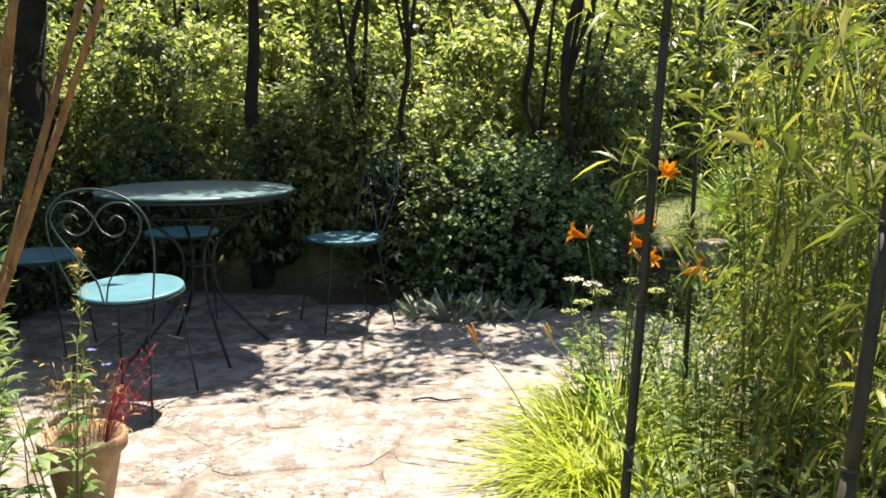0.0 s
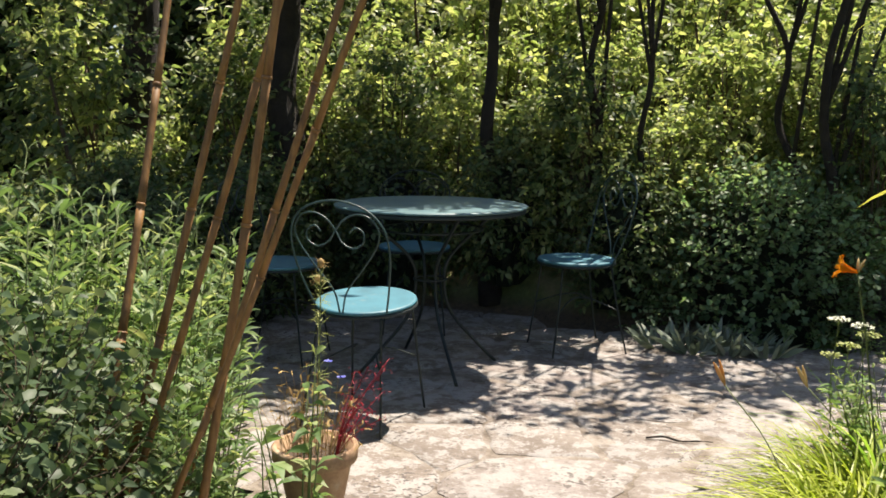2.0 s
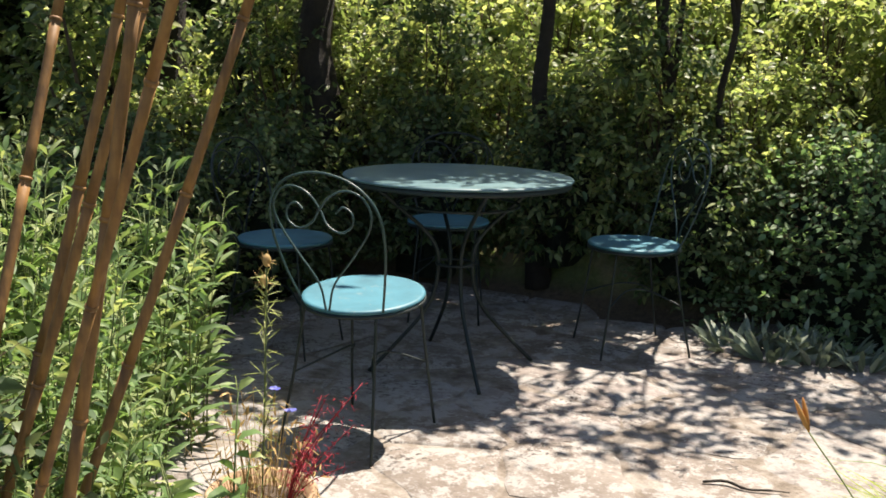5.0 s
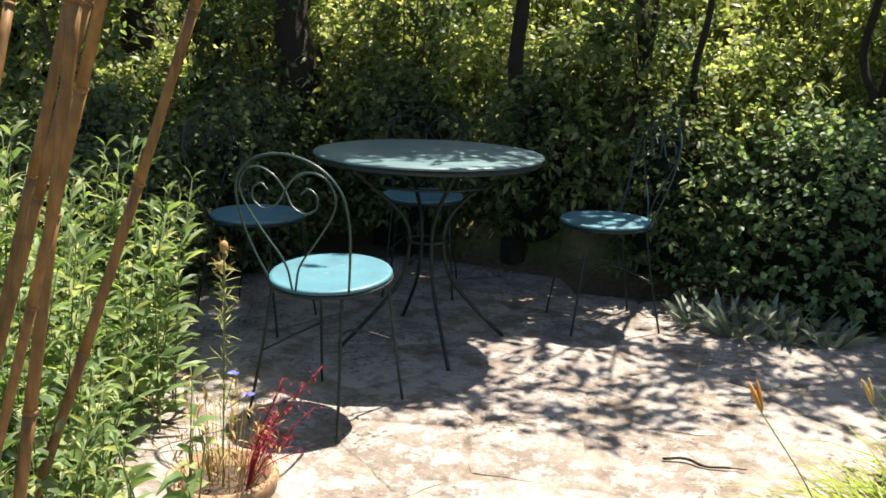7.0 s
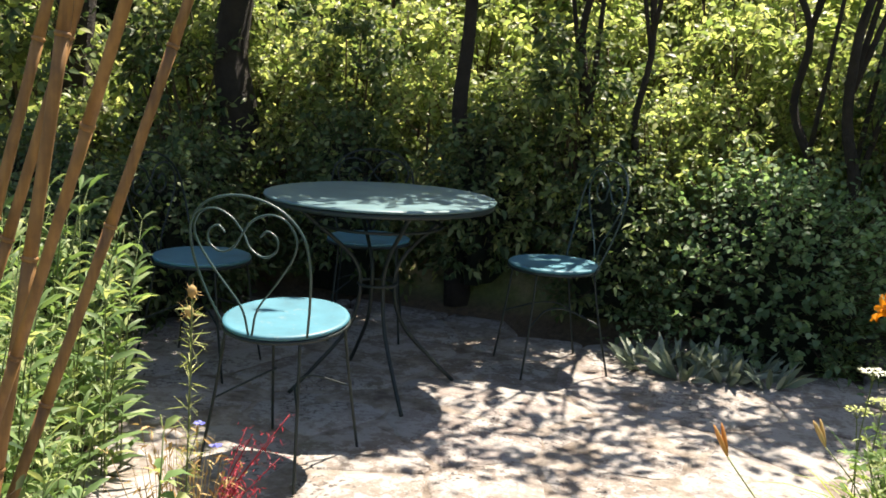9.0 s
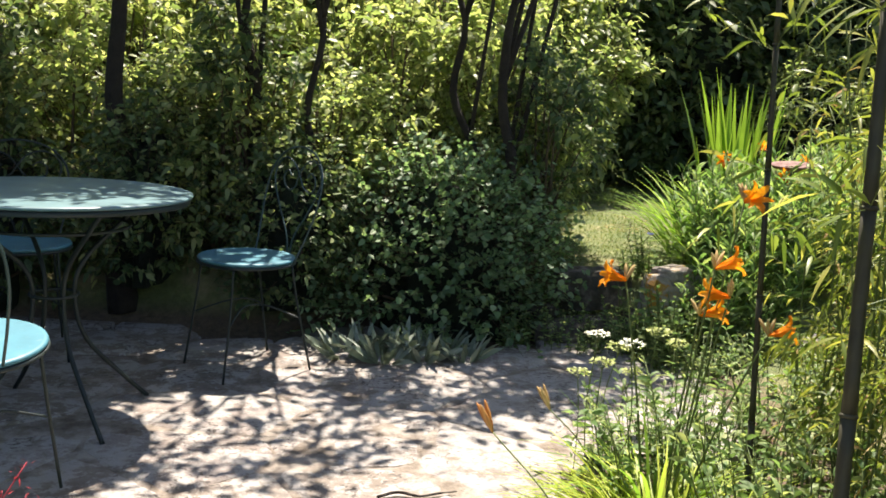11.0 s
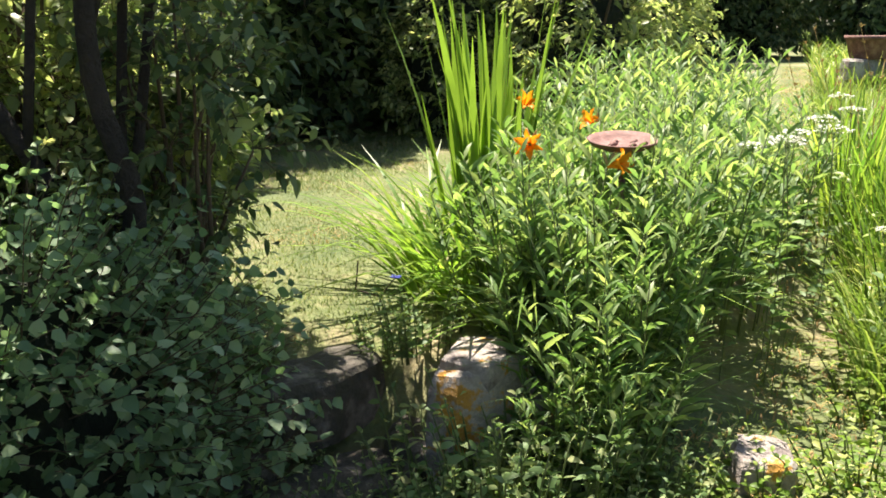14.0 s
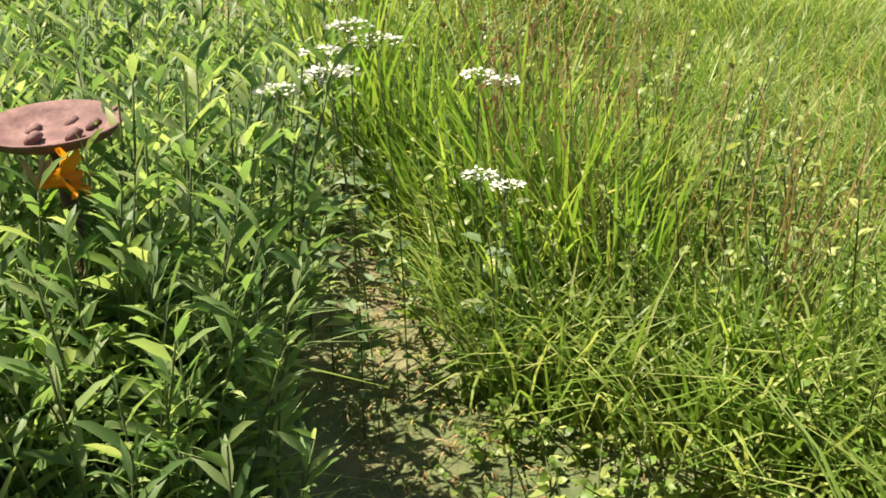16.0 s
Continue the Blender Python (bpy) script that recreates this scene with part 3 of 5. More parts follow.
def outline(u, z0):
    """Width of a bush at the share u of its height: full low down, closing at the top."""
    if z0 < 0:
        return np.sqrt(np.clip(1.03 - u ** 1.7, 0, 1))
    low = 0.78 if z0 == 0 else 0.35
    return (low + (1 - low) * step(0, 0.4, u)) * np.sqrt(np.clip(1.02 - u ** 2.6, 0, 1))


def lumps(rng, n, rx, ry, h, z0=0.0, inner=0.55, seed=0.0):
    """Points and outward ways in an uneven mound."""
    a = rng.uniform(0, 6.283, n)
    u = rng.uniform(0.02, 1.0, n)
    k = np.array([1 + 0.38 * noise.noise((math.cos(p) * 1.6 + seed, math.sin(p) * 1.6, q * h * 1.5)) for p, q in zip(a, u)])
    r = k * outline(u, z0) * (inner + (1 - inner) * np.sqrt(rng.uniform(0, 1, n)))
    p = np.stack([rx * r * np.cos(a), ry * r * np.sin(a), z0 + (h - z0) * u], 1)
    d = unit(np.stack([np.cos(a), np.sin(a), 1.3 * (u - 0.35)], 1))
    return p, d


# Added shell, no plant part: keeps a bush opaque and dark inside.
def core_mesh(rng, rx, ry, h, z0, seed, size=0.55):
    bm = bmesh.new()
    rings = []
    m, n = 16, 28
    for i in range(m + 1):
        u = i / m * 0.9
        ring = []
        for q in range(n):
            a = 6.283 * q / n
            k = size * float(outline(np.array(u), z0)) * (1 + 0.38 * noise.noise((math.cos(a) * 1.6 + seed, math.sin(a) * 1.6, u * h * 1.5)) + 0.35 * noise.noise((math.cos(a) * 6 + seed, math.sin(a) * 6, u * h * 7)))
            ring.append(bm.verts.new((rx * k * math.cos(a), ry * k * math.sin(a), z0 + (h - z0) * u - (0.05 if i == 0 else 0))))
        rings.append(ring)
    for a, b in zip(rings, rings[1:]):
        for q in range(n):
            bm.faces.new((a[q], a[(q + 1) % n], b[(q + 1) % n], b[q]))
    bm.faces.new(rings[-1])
    me = bpy.data.meshes.new("dark_core_shell")
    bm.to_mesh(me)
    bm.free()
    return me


def shrub(label, mat, rx, ry, h, twigs, m, llen, lw, seed, name="shrub", z0=0.0, stems=6, tlen=0.22, far=False, droop=0.25, core=True, up=0.35, group="shrubs behind the terrace", flat=0.5):
    rng = np.random.RandomState(seed)
    s = thing(name, label, name, group)
    lf, tw, st = Batch(), Batch(), Batch()
    p, d = lumps(rng, twigs, rx, ry, h, z0, 0.5, seed * 1.7)
    twig_leaves(rng, lf, tw, p - unit(d) * 0.08, d + np.array([0, 0, up]) + rng.normal(0, 0.35, d.shape), m, tlen, llen, lw, droop, far, up=flat)
    for k in range(stems):
        a = rng.uniform(0, 6.28)
        q = p[rng.randint(len(p))] * np.array([0.8, 0.8, 0.9])
        b = (0.1 * rx * math.cos(a), 0.1 * ry * math.sin(a), -0.06)
        add_tube(st, spline([b, (q[0] * 0.35 + rng.uniform(-0.04, 0.04), q[1] * 0.35, q[2] * 0.45), tuple(q)], 4), list(np.linspace(0.016, 0.005, 9)) if h < 1.6 else list(np.linspace(0.028, 0.008, 9)), 6)
    tagged(part("foliage", lf, mat, s), kind="stuff")
    tagged(part("twig_growth", tw, M_TWIG, s), kind="stuff")
    part("stem", st, M_TWIG, s)
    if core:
        part("dark_core_shell", core_mesh(rng, rx, ry, h, z0, seed), M_CORE, s)
    return s


def clump_shrub(label, mat, rx, ry, h, clumps, twigs, m, llen, lw, seed, name="shrub", z0=0.25, size=0.17, far=False, group="shrubs behind the terrace", flat=1.1):
    """A loose shrub: separate tufts of leafy twigs on thin stems, with dark gaps between them."""
    rng = np.random.RandomState(seed)
    s = thing(name, label, name, group)
    lf, tw, st = Batch(), Batch(), Batch()
    p, d = lumps(rng, clumps, rx, ry, h, z0, 0.45, seed * 2.3)
    c = np.repeat(p, twigs, 0)
    v = unit(rng.normal(0, 0.75, c.shape) + np.repeat(d, twigs, 0) * 0.5 + np.array([0, 0, 0.35]))
    scale = np.repeat(rng.uniform(0.6, 1.25, clumps), twigs)[:, None]
    c = c + v * scale * size * rng.uniform(0, 0.5, (len(c), 1))
    twig_leaves(rng, lf, tw, c, v, m, size, llen, lw, 0.25, far, up=flat)
    for q in p[:: max(1, clumps // 14)]:
        b = (0.18 * rx * rng.normal(), 0.18 * ry * rng.normal(), -0.06)
        mid = (b[0] * 0.5 + q[0] * 0.4, b[1] * 0.5 + q[1] * 0.4, q[2] * 0.55)
        add_tube(st, spline([b, mid, tuple(q)], 4), list(np.linspace(0.013, 0.004, 9)), 5)
    tagged(part("foliage", lf, mat, s), kind="stuff")
    tagged(part("twig_growth", tw, M_TWIG, s), kind="stuff")
    part("stem", st, M_TWIG, s)
    return s


def put(s, spots):
    """Sets a thing at the first spot and copies of it at the others: x, y, turn, size."""
    for i, (x, y, turn, size) in enumerate(spots):
        m = place(x, y, float(rise(x, y)) - 0.01 * size, turn, size)
        if i == 0:
            first = m
        else:
            copy_thing(s, m)
    s.matrix_basis = first


def tree(label, at, height, girth, crown, mat, twigs, llen, lw, seed, lean=(0, 0), forks=5, low=1.9, m=7):
    rng = np.random.RandomState(seed)
    t = thing("tree", label, "tree", "trees behind the terrace", at=(at[0], at[1], float(rise(*at)) - 0.05))
    tr = Batch()
    pts = [(lean[0] * f + (rng.uniform(-0.07, 0.07) if f else 0), lean[1] * f + (rng.uniform(-0.06, 0.06) if f else 0), height * f) for f in (0, 0.10, 0.18, 0.27, 0.38, 0.5, 0.65, 0.8)]
    pl = spline(pts, 4)
    add_tube(tr, pl, [girth * (1.35 - 0.35 * min(1, i / 3)) * (1 - 0.75 * i / len(pl)) for i in range(len(pl))], 10)
    part("trunk", tr, M_BARK, t)
    cx, cy, cz, rx, ry, rz = crown
    for k in range(forks):
        lb = Batch()
        f = rng.uniform(min(low / height, 0.7), 0.75)
        b = pl[int(f * 0.99 / 0.8 * (len(pl) - 1)) if f < 0.8 else -1]
        a = 6.28 * k / forks + rng.uniform(-0.4, 0.4)
        e = Vector((cx + rx * 0.75 * math.cos(a), cy + ry * 0.75 * math.sin(a), cz + rz * rng.uniform(-0.3, 0.6)))
        mid = b.lerp(e, 0.5) + Vector((0, 0, 0.15))
        add_tube(lb, spline([b, mid, e], 5), list(np.linspace(girth * 0.45, girth * 0.1, 11)), 7)
        part("limb", lb, M_BARK, t)
    lf, tw = Batch(), Batch()
    p, d = lumps(rng, twigs, rx, ry, 2 * rz, 0, 0.35, seed)
    p += np.array([cx, cy, cz - rz])
    twig_leaves(rng, lf, tw, p, d + rng.normal(0, 0.6, d.shape), m, 0.35, llen, lw, 0.35, True)
    cr = part("crown", lf, mat, t)
    tagged(part("twig_growth", tw, M_TWIG, cr), kind="stuff")
    return t


def tall_stems(label, name, mat, n, radius, h, nodes, llen, lw, seed, group="", lean=0.12, droop=0.45, rise_at=0.15, category="plant", up=0.8, per=2, stem_r=0.0025):
    """A clump of upright stems with leaves in pairs up each one."""
    rng = np.random.RandomState(seed)
    s = thing(name, label, category, group)
    lf, st = Batch(), Batch()
    for k in range(n):
        a, r = rng.uniform(0, 6.28), radius * math.sqrt(rng.uniform(0, 1))
        b = np.array([r * math.cos(a), r * math.sin(a), -0.02])
        hh = h * rng.uniform(0.72, 1.12)
        ln = np.array([math.cos(a) * r * 0.5, math.sin(a) * r * 0.5, 0]) + rng.normal(0, lean * hh * 0.5, 3) * np.array([1, 1, 0])
        f = np.linspace(0, 1, 5)
        line = b[None] + f[:, None] * np.array([0, 0, hh]) + (f ** 1.6)[:, None] * ln[None]
        add_tube(st, [tuple(q) for q in line], list(np.linspace(stem_r * 1.4, stem_r * 0.6, 5)), 4)
        t = np.linspace(rise_at, 1.0, nodes)
        c = np.stack([np.interp(t, f, line[:, i]) for i in range(3)], 1)
        for q in range(per):
            ang = np.arange(nodes) * 1.57 + q * 6.28 / per + rng.uniform(0, 6.28)
            d = np.stack([np.cos(ang), np.sin(ang), up + 0.6 * t ** 3 + rng.normal(0, 0.15, nodes)], 1)
            add_leaves(lf, rng, c, d, llen * (1.05 - 0.45 * t ** 2), lw, droop, False, 0.8)
    tagged(part("foliage", lf, mat, s), kind="stuff")
    tagged(part("stem", st, M_STEM, s), kind="stuff")
    return s


def blade_clump(label, name, mat, n, radius, h, width, bend, seed, group="", splay=0.5, category="grass", k=6, stalks=0):
    rng = np.random.RandomState(seed)
    s = thing(name, label, category, group)
    bt = Batch()
    a = rng.uniform(0, 6.28, n)
    r = radius * np.sqrt(rng.uniform(0, 1, n))
    p = np.stack([r * np.cos(a), r * np.sin(a), np.full(n, -0.02)], 1)
    o = a + rng.normal(0, 0.5, n)
    sp = splay * rng.uniform(0.2, 1.2, n)
    d = np.stack([np.cos(o) * sp, np.sin(o) * sp, np.ones(n)], 1)
    add_blades(bt, rng, p, d, h, width, bend, k)
    tagged(part("foliage", bt, mat, s), kind="stuff")
    for i in range(stalks):
        sk, hd = Batch(), Batch()
        top = Vector((d[i, 0], d[i, 1], 1.6)).normalized() * h * rng.uniform(0.95, 1.25)
        line = spline([tuple(p[i]), tuple(Vector(p[i]) + top * 0.6), tuple(Vector(p[i]) + top + Vector((0.04 * rng.normal(), 0.04 * rng.normal(), -0.02)))], 5)
        add_tube(sk, line, 0.0013, 4)
        stalk = part("stalk", sk, M_STRAW, s)
        tip = np.array([tuple(q) for q in line[-4:] for _ in range(6)])
        add_leaves(hd, rng, tip, rng.normal(0, 0.4, tip.shape) + np.array([0, 0, 1.0]), 0.022, 0.22, 0.2, True)
        tagged(part("seed_head", hd, M_STRAW, stalk), kind="stuff")
    return s


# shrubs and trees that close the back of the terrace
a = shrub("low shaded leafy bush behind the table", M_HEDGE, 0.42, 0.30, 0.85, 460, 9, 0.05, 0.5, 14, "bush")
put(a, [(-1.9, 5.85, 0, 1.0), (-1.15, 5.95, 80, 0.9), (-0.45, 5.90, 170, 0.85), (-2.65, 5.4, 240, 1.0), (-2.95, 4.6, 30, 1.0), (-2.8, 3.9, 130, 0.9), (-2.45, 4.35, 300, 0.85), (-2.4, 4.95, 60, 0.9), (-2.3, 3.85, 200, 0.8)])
a = shrub("lush dark currant-like bush with broad leaves", M_BLUE, 0.66, 0.52, 0.74, 1000, 9, 0.036, 0.75, 13, "bush", z0=-0.02, flat=1.3, droop=0.12)
put(a, [(0.32, 6.05, 0, 1.05)])
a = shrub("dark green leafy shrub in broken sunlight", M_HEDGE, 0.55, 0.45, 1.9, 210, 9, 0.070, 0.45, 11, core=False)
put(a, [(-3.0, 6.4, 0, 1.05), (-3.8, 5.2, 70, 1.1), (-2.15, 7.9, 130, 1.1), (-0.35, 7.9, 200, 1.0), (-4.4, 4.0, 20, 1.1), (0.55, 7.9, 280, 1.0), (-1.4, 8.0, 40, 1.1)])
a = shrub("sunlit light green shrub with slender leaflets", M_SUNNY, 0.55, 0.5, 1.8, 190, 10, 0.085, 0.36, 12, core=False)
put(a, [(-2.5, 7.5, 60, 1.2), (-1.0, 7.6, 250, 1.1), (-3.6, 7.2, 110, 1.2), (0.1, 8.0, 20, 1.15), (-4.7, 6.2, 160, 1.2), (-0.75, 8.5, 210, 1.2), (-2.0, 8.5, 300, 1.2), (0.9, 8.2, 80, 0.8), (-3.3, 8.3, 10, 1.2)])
a = tall_stems("sunlit thicket of leafy sapling stems", "sapling_thicket", M_SUNNY, 12, 0.42, 1.55, 18, 0.085, 0.40, 18, "sapling thicket", 0.10, 0.35, 0.30, "sapling", 0.5, 2, 0.006)
put(a, [(-0.75, 7.1, 160, 1.1), (-2.3, 7.2, 230, 1.1), (0.75, 7.6, 10, 1.0), (-3.2, 6.8, 40, 1.15), (-1.5, 7.3, 20, 1.15), (-0.1, 7.35, 70, 1.1)])
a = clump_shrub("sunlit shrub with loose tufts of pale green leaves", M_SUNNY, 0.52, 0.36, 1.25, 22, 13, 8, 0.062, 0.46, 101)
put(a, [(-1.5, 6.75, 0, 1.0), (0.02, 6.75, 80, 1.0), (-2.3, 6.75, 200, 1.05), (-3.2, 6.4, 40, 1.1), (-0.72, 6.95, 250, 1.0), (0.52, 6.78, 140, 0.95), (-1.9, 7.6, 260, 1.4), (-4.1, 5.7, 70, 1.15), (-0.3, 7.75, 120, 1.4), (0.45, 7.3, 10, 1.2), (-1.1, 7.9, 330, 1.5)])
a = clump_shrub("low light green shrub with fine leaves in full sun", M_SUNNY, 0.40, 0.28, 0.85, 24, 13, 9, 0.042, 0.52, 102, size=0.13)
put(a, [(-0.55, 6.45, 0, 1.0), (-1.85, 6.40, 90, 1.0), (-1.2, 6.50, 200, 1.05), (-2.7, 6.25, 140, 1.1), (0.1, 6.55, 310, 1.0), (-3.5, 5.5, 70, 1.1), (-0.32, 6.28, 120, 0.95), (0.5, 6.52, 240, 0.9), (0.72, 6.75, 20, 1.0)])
# Dark-leaved clumps stand in for shaded hollows between the sunlit tufts.
a = clump_shrub("dark-leaved shrub standing in for a shaded hollow", M_HEDGE, 0.34, 0.26, 1.45, 20, 13, 8, 0.058, 0.5, 103)
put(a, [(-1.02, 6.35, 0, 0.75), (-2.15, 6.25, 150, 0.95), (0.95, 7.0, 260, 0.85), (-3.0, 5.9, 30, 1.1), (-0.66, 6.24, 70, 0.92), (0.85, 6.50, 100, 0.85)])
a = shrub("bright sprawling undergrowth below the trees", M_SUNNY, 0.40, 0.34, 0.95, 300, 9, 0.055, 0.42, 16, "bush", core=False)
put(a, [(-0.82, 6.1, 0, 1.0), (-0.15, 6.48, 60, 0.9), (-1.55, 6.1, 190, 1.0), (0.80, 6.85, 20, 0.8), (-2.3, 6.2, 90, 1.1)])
# far hedge
a = shrub("tall dense garden hedge in shade", M_HEDGE, 1.25, 0.8, 3.0, 1900, 8, 0.11, 0.5, 15, "hedge", far=True, tlen=0.3, group="far hedge")
put(a, [(x, y, i * 57, 1.0 + 0.08 * (i % 3)) for i, (x, y) in enumerate([(-6.6, 6.8), (-5.4, 8.3), (-4.2, 9.2), (-2.8, 9.8), (-1.3, 10.1), (0.2, 10.5), (1.6, 11.0), (3.0, 11.2), (4.4, 11.4), (5.9, 11.9), (-6.8, 5.0), (-6.8, 3.0), (-6.6, 1.2), (7.6, 13.6), (9.3, 14.2), (11.2, 14.0), (13.2, 13.0), (14.0, 20.0), (17.0, 19.0), (20.0, 17.0), (22.0, 14.5), (23.0, 11.5)])])
a = shrub("bright leafy shrub at the lawn's far side", M_SUNNY, 0.7, 0.6, 1.7, 700, 9, 0.08, 0.4, 17, "shrub", far=True, group="far hedge")
put(a, [(1.2, 9.4, 0, 1.0), (0.75, 8.6, 100, 0.9), (4.6, 9.4, 50, 0.95), (5.4, 9.9, 190, 1.0), (3.9, 10.2, 240, 0.8), (6.6, 10.9, 300, 1.0), (-0.2, 9.2, 30, 1.0)])
a = clump_shrub("sunlit shrub beyond the lawn", M_SUNNY, 0.5, 0.4, 1.3, 24, 13, 8, 0.07, 0.46, 107, far=True, group="far hedge")
put(a, [(1.30, 9.3, 0, 1.3), (1.62, 9.8, 90, 1.4), (0.85, 9.0, 200, 1.2)])
# Crowns hang above the view, placed to throw shade and dapples on the terrace.
tree("broad dark tree shading the back of the terrace", (-2.72, 5.95), 4.2, 0.15, (0.77, -0.40, 2.75, 1.15, 0.75, 0.5), M_HEDGE, 1900, 0.10, 0.45, 21)
tree("slender dark-stemmed tree beside the table", (-1.22, 5.85), 3.8, 0.06, (-0.10, 0.05, 2.6, 0.52, 0.50, 0.45), M_SUNNY, 800, 0.10, 0.45, 22)
tree("many-stemmed small tree at the lawn's edge", (0.60, 6.20), 3.6, 0.038, (0.46, 0.46, 2.55, 0.24, 0.44, 0.45), M_HEDGE, 380, 0.10, 0.45, 23, (0.12, 0), 6, 0.5)
tree("leaning small tree at the lawn's edge", (0.48, 6.30), 3.4, 0.030, (0.02, -0.20, 2.5, 0.46, 0.24, 0.28), M_HEDGE, 210, 0.10, 0.45, 24, (-0.45, 0.1), 6, 0.5)
tree("thin-stemmed dark sapling behind the chairs", (-0.72, 6.1), 3.2, 0.035, (-0.13, 0.08, 2.5, 0.42, 0.22, 0.32), M_HEDGE, 260, 0.09, 0.45, 26, (0.1, 0), 5, 0.6)
# Extra tree, added only to cast leaf shade by the table.
tree("added thin sapling whose unseen crown dapples the paving", (-0.38, 6.02), 3.1, 0.026, (0.10, -0.66, 2.5, 0.40, 0.16, 0.22), M_HEDGE, 70, 0.10, 0.42, 27, (0.05, -0.3), 4, 1.4)
tree("old dark tree behind the planted border", (-4.0, 6.0), 4.6, 0.18, (0.2, -0.6, 3.2, 1.1, 0.7, 0.6), M_HEDGE, 420, 0.11, 0.42, 25)

# left border
a = tall_stems("tall green border plants with lance leaves", "border_plant", M_HERB, 30, 0.22, 0.72, 11, 0.155, 0.13, 31, "planted border beside the canes")
put(a, [(-1.25, 2.75, 50, 1.05), (-1.5, 2.25, 100, 1.1), (-1.7, 2.8, 150, 1.2), (-2.1, 2.6, 250, 1.3), (-1.95, 3.2, 300, 1.2), (-2.5, 3.1, 20, 1.35), (-1.55, 1.95, 80, 1.0), (-2.9, 3.6, 10, 1.2), (-2.6, 2.3, 10, 1.2), (-3.3, 3.0, 60, 1.25), (-1.02, 2.74, 60, 0.75), (-0.84, 2.45, 130, 0.65), (-1.5, 3.0, 220, 0.95), (-1.45, 3.32, 30, 1.0), (-1.78, 3.52, 170, 1.15)])
a = shrub("bushy mint-green foliage under the canes, darkened for shade", M_MINT, 0.30, 0.28, 0.58, 260, 8, 0.040, 0.55, 32, "bush", group="planted border beside the canes", core=False)
put(a, [(-0.92, 2.08, 0, 1.0), (-0.75, 1.6, 30, 0.8), (-0.80, 1.88, 200, 0.95), (-1.06, 2.28, 120, 1.05), (-1.35, 2.35, 300, 1.1), (-1.25, 2.05, 170, 1.05), (-1.0, 1.75, 260, 0.95)])
a = tall_stems("broad-leaved young stems bending over the pot", "border_plant", M_HERB, 7, 0.08, 0.60, 6, 0.13, 0.28, 33, "planted border beside the canes", droop=0.7)
put(a, [(-0.60, 2.65, 0, 0.92), (-0.80, 2.45, 120, 0.9), (-0.92, 2.66, 220, 0.95)])


def bamboo_cane(label, pts, r, mat, group, name="bamboo_cane"):
    """A jointed cane: each length tapers slightly and ends in a swollen joint."""
    c = thing(name, label, "cane", group)
    line = spline(pts, 14)
    seg = max(2, len(line) // 5)
    for s0 in range(0, len(line) - 1, seg):
        piece = line[s0:s0 + seg + 1]
        if len(piece) < 2:
            continue
        rad = [r * (1 - 0.2 * (s0 + i) / len(line)) * (1.10 if i in (0, len(piece) - 1) else 1.0) for i in range(len(piece))]
        bt = Batch()
        add_tube(bt, piece, rad, 9)
        part("culm", bt, mat, c)
        bt = Batch()
        d = (piece[-1] - piece[-2]).normalized() * 0.004
        add_tube(bt, [piece[-1] - d, piece[-1], piece[-1] + d], [rad[-1] * 1.02, rad[-1] * 1.22, rad[-1] * 1.02], 9)
        part("joint", bt, mat, c)
    return c


for base, top, r in (((-0.933, 2.232, -0.05), (-1.128, 2.914, 1.75), 0.012), ((-1.008, 2.377, -0.05), (-0.715, 2.742, 1.75), 0.0115), ((-0.924, 2.283, -0.05), (-0.446, 2.576, 1.75), 0.010), ((-0.641, 2.247, -0.05), (-0.422, 2.442, 1.75), 0.011), ((-0.81, 2.25, -0.05), (0.0, 2.14, 1.6), 0.008), ((-0.853, 2.379, -0.05), (-0.452, 2.856, 1.75), 0.011)):
    b, t = Vector(base), Vector(top)
    mid = b.lerp(t, 0.5) + Vector((0.012, 0.0, 0))
    bamboo_cane("weathered brown bamboo cane leaning out of the border", [b, mid, t], r, M_CANE, "leaning canes")


# right border
a = blade_clump("arching lime-green grass spilling on the paving", "ornamental_grass", M_LIME, 420, 0.12, 0.46, 0.009, 0.9, 41, "right border plants", 0.7)
put(a, [(0.80, 3.35, 0, 1.0), (0.86, 3.72, 100, 0.95), (0.92, 3.05, 200, 0.9)])
for base, top, r in (((0.873, 2.809, -0.05), (0.985, 3.18, 1.9), 0.0135), ((1.06, 1.72, -0.05), (1.33, 2.2, 1.9), 0.012), ((1.128, 3.819, -0.05), (1.16, 4.17, 1.9), 0.009)):
    b, t = Vector(base), Vector(top)
    cane = bamboo_cane("dark green bamboo cane standing in the border", [b, b.lerp(t, 0.5), t], r, M_POLE, "bamboo stand")
    for k in range(7):
        rng = np.random.RandomState(110 + k + int(base[1] * 10))
        lf, tw = Batch(), Batch()
        at = np.array(b.lerp(t, 0.45 + 0.085 * k))
        way_out = np.array([[-0.7 if k % 2 else 0.7, -0.3, 0.25]]) + rng.normal(0, 0.35, (3, 3))
        twig_leaves(rng, lf, tw, np.tile(at, (3, 1)), way_out, 7, 0.22, 0.09, 0.15, 0.35, False, 0.6, 0.0014)
        spray = part("leaf_spray", lf, M_BAMBOO, cane, "yellow-green leaf spray")
        part("twig", tw, M_STEM, spray)


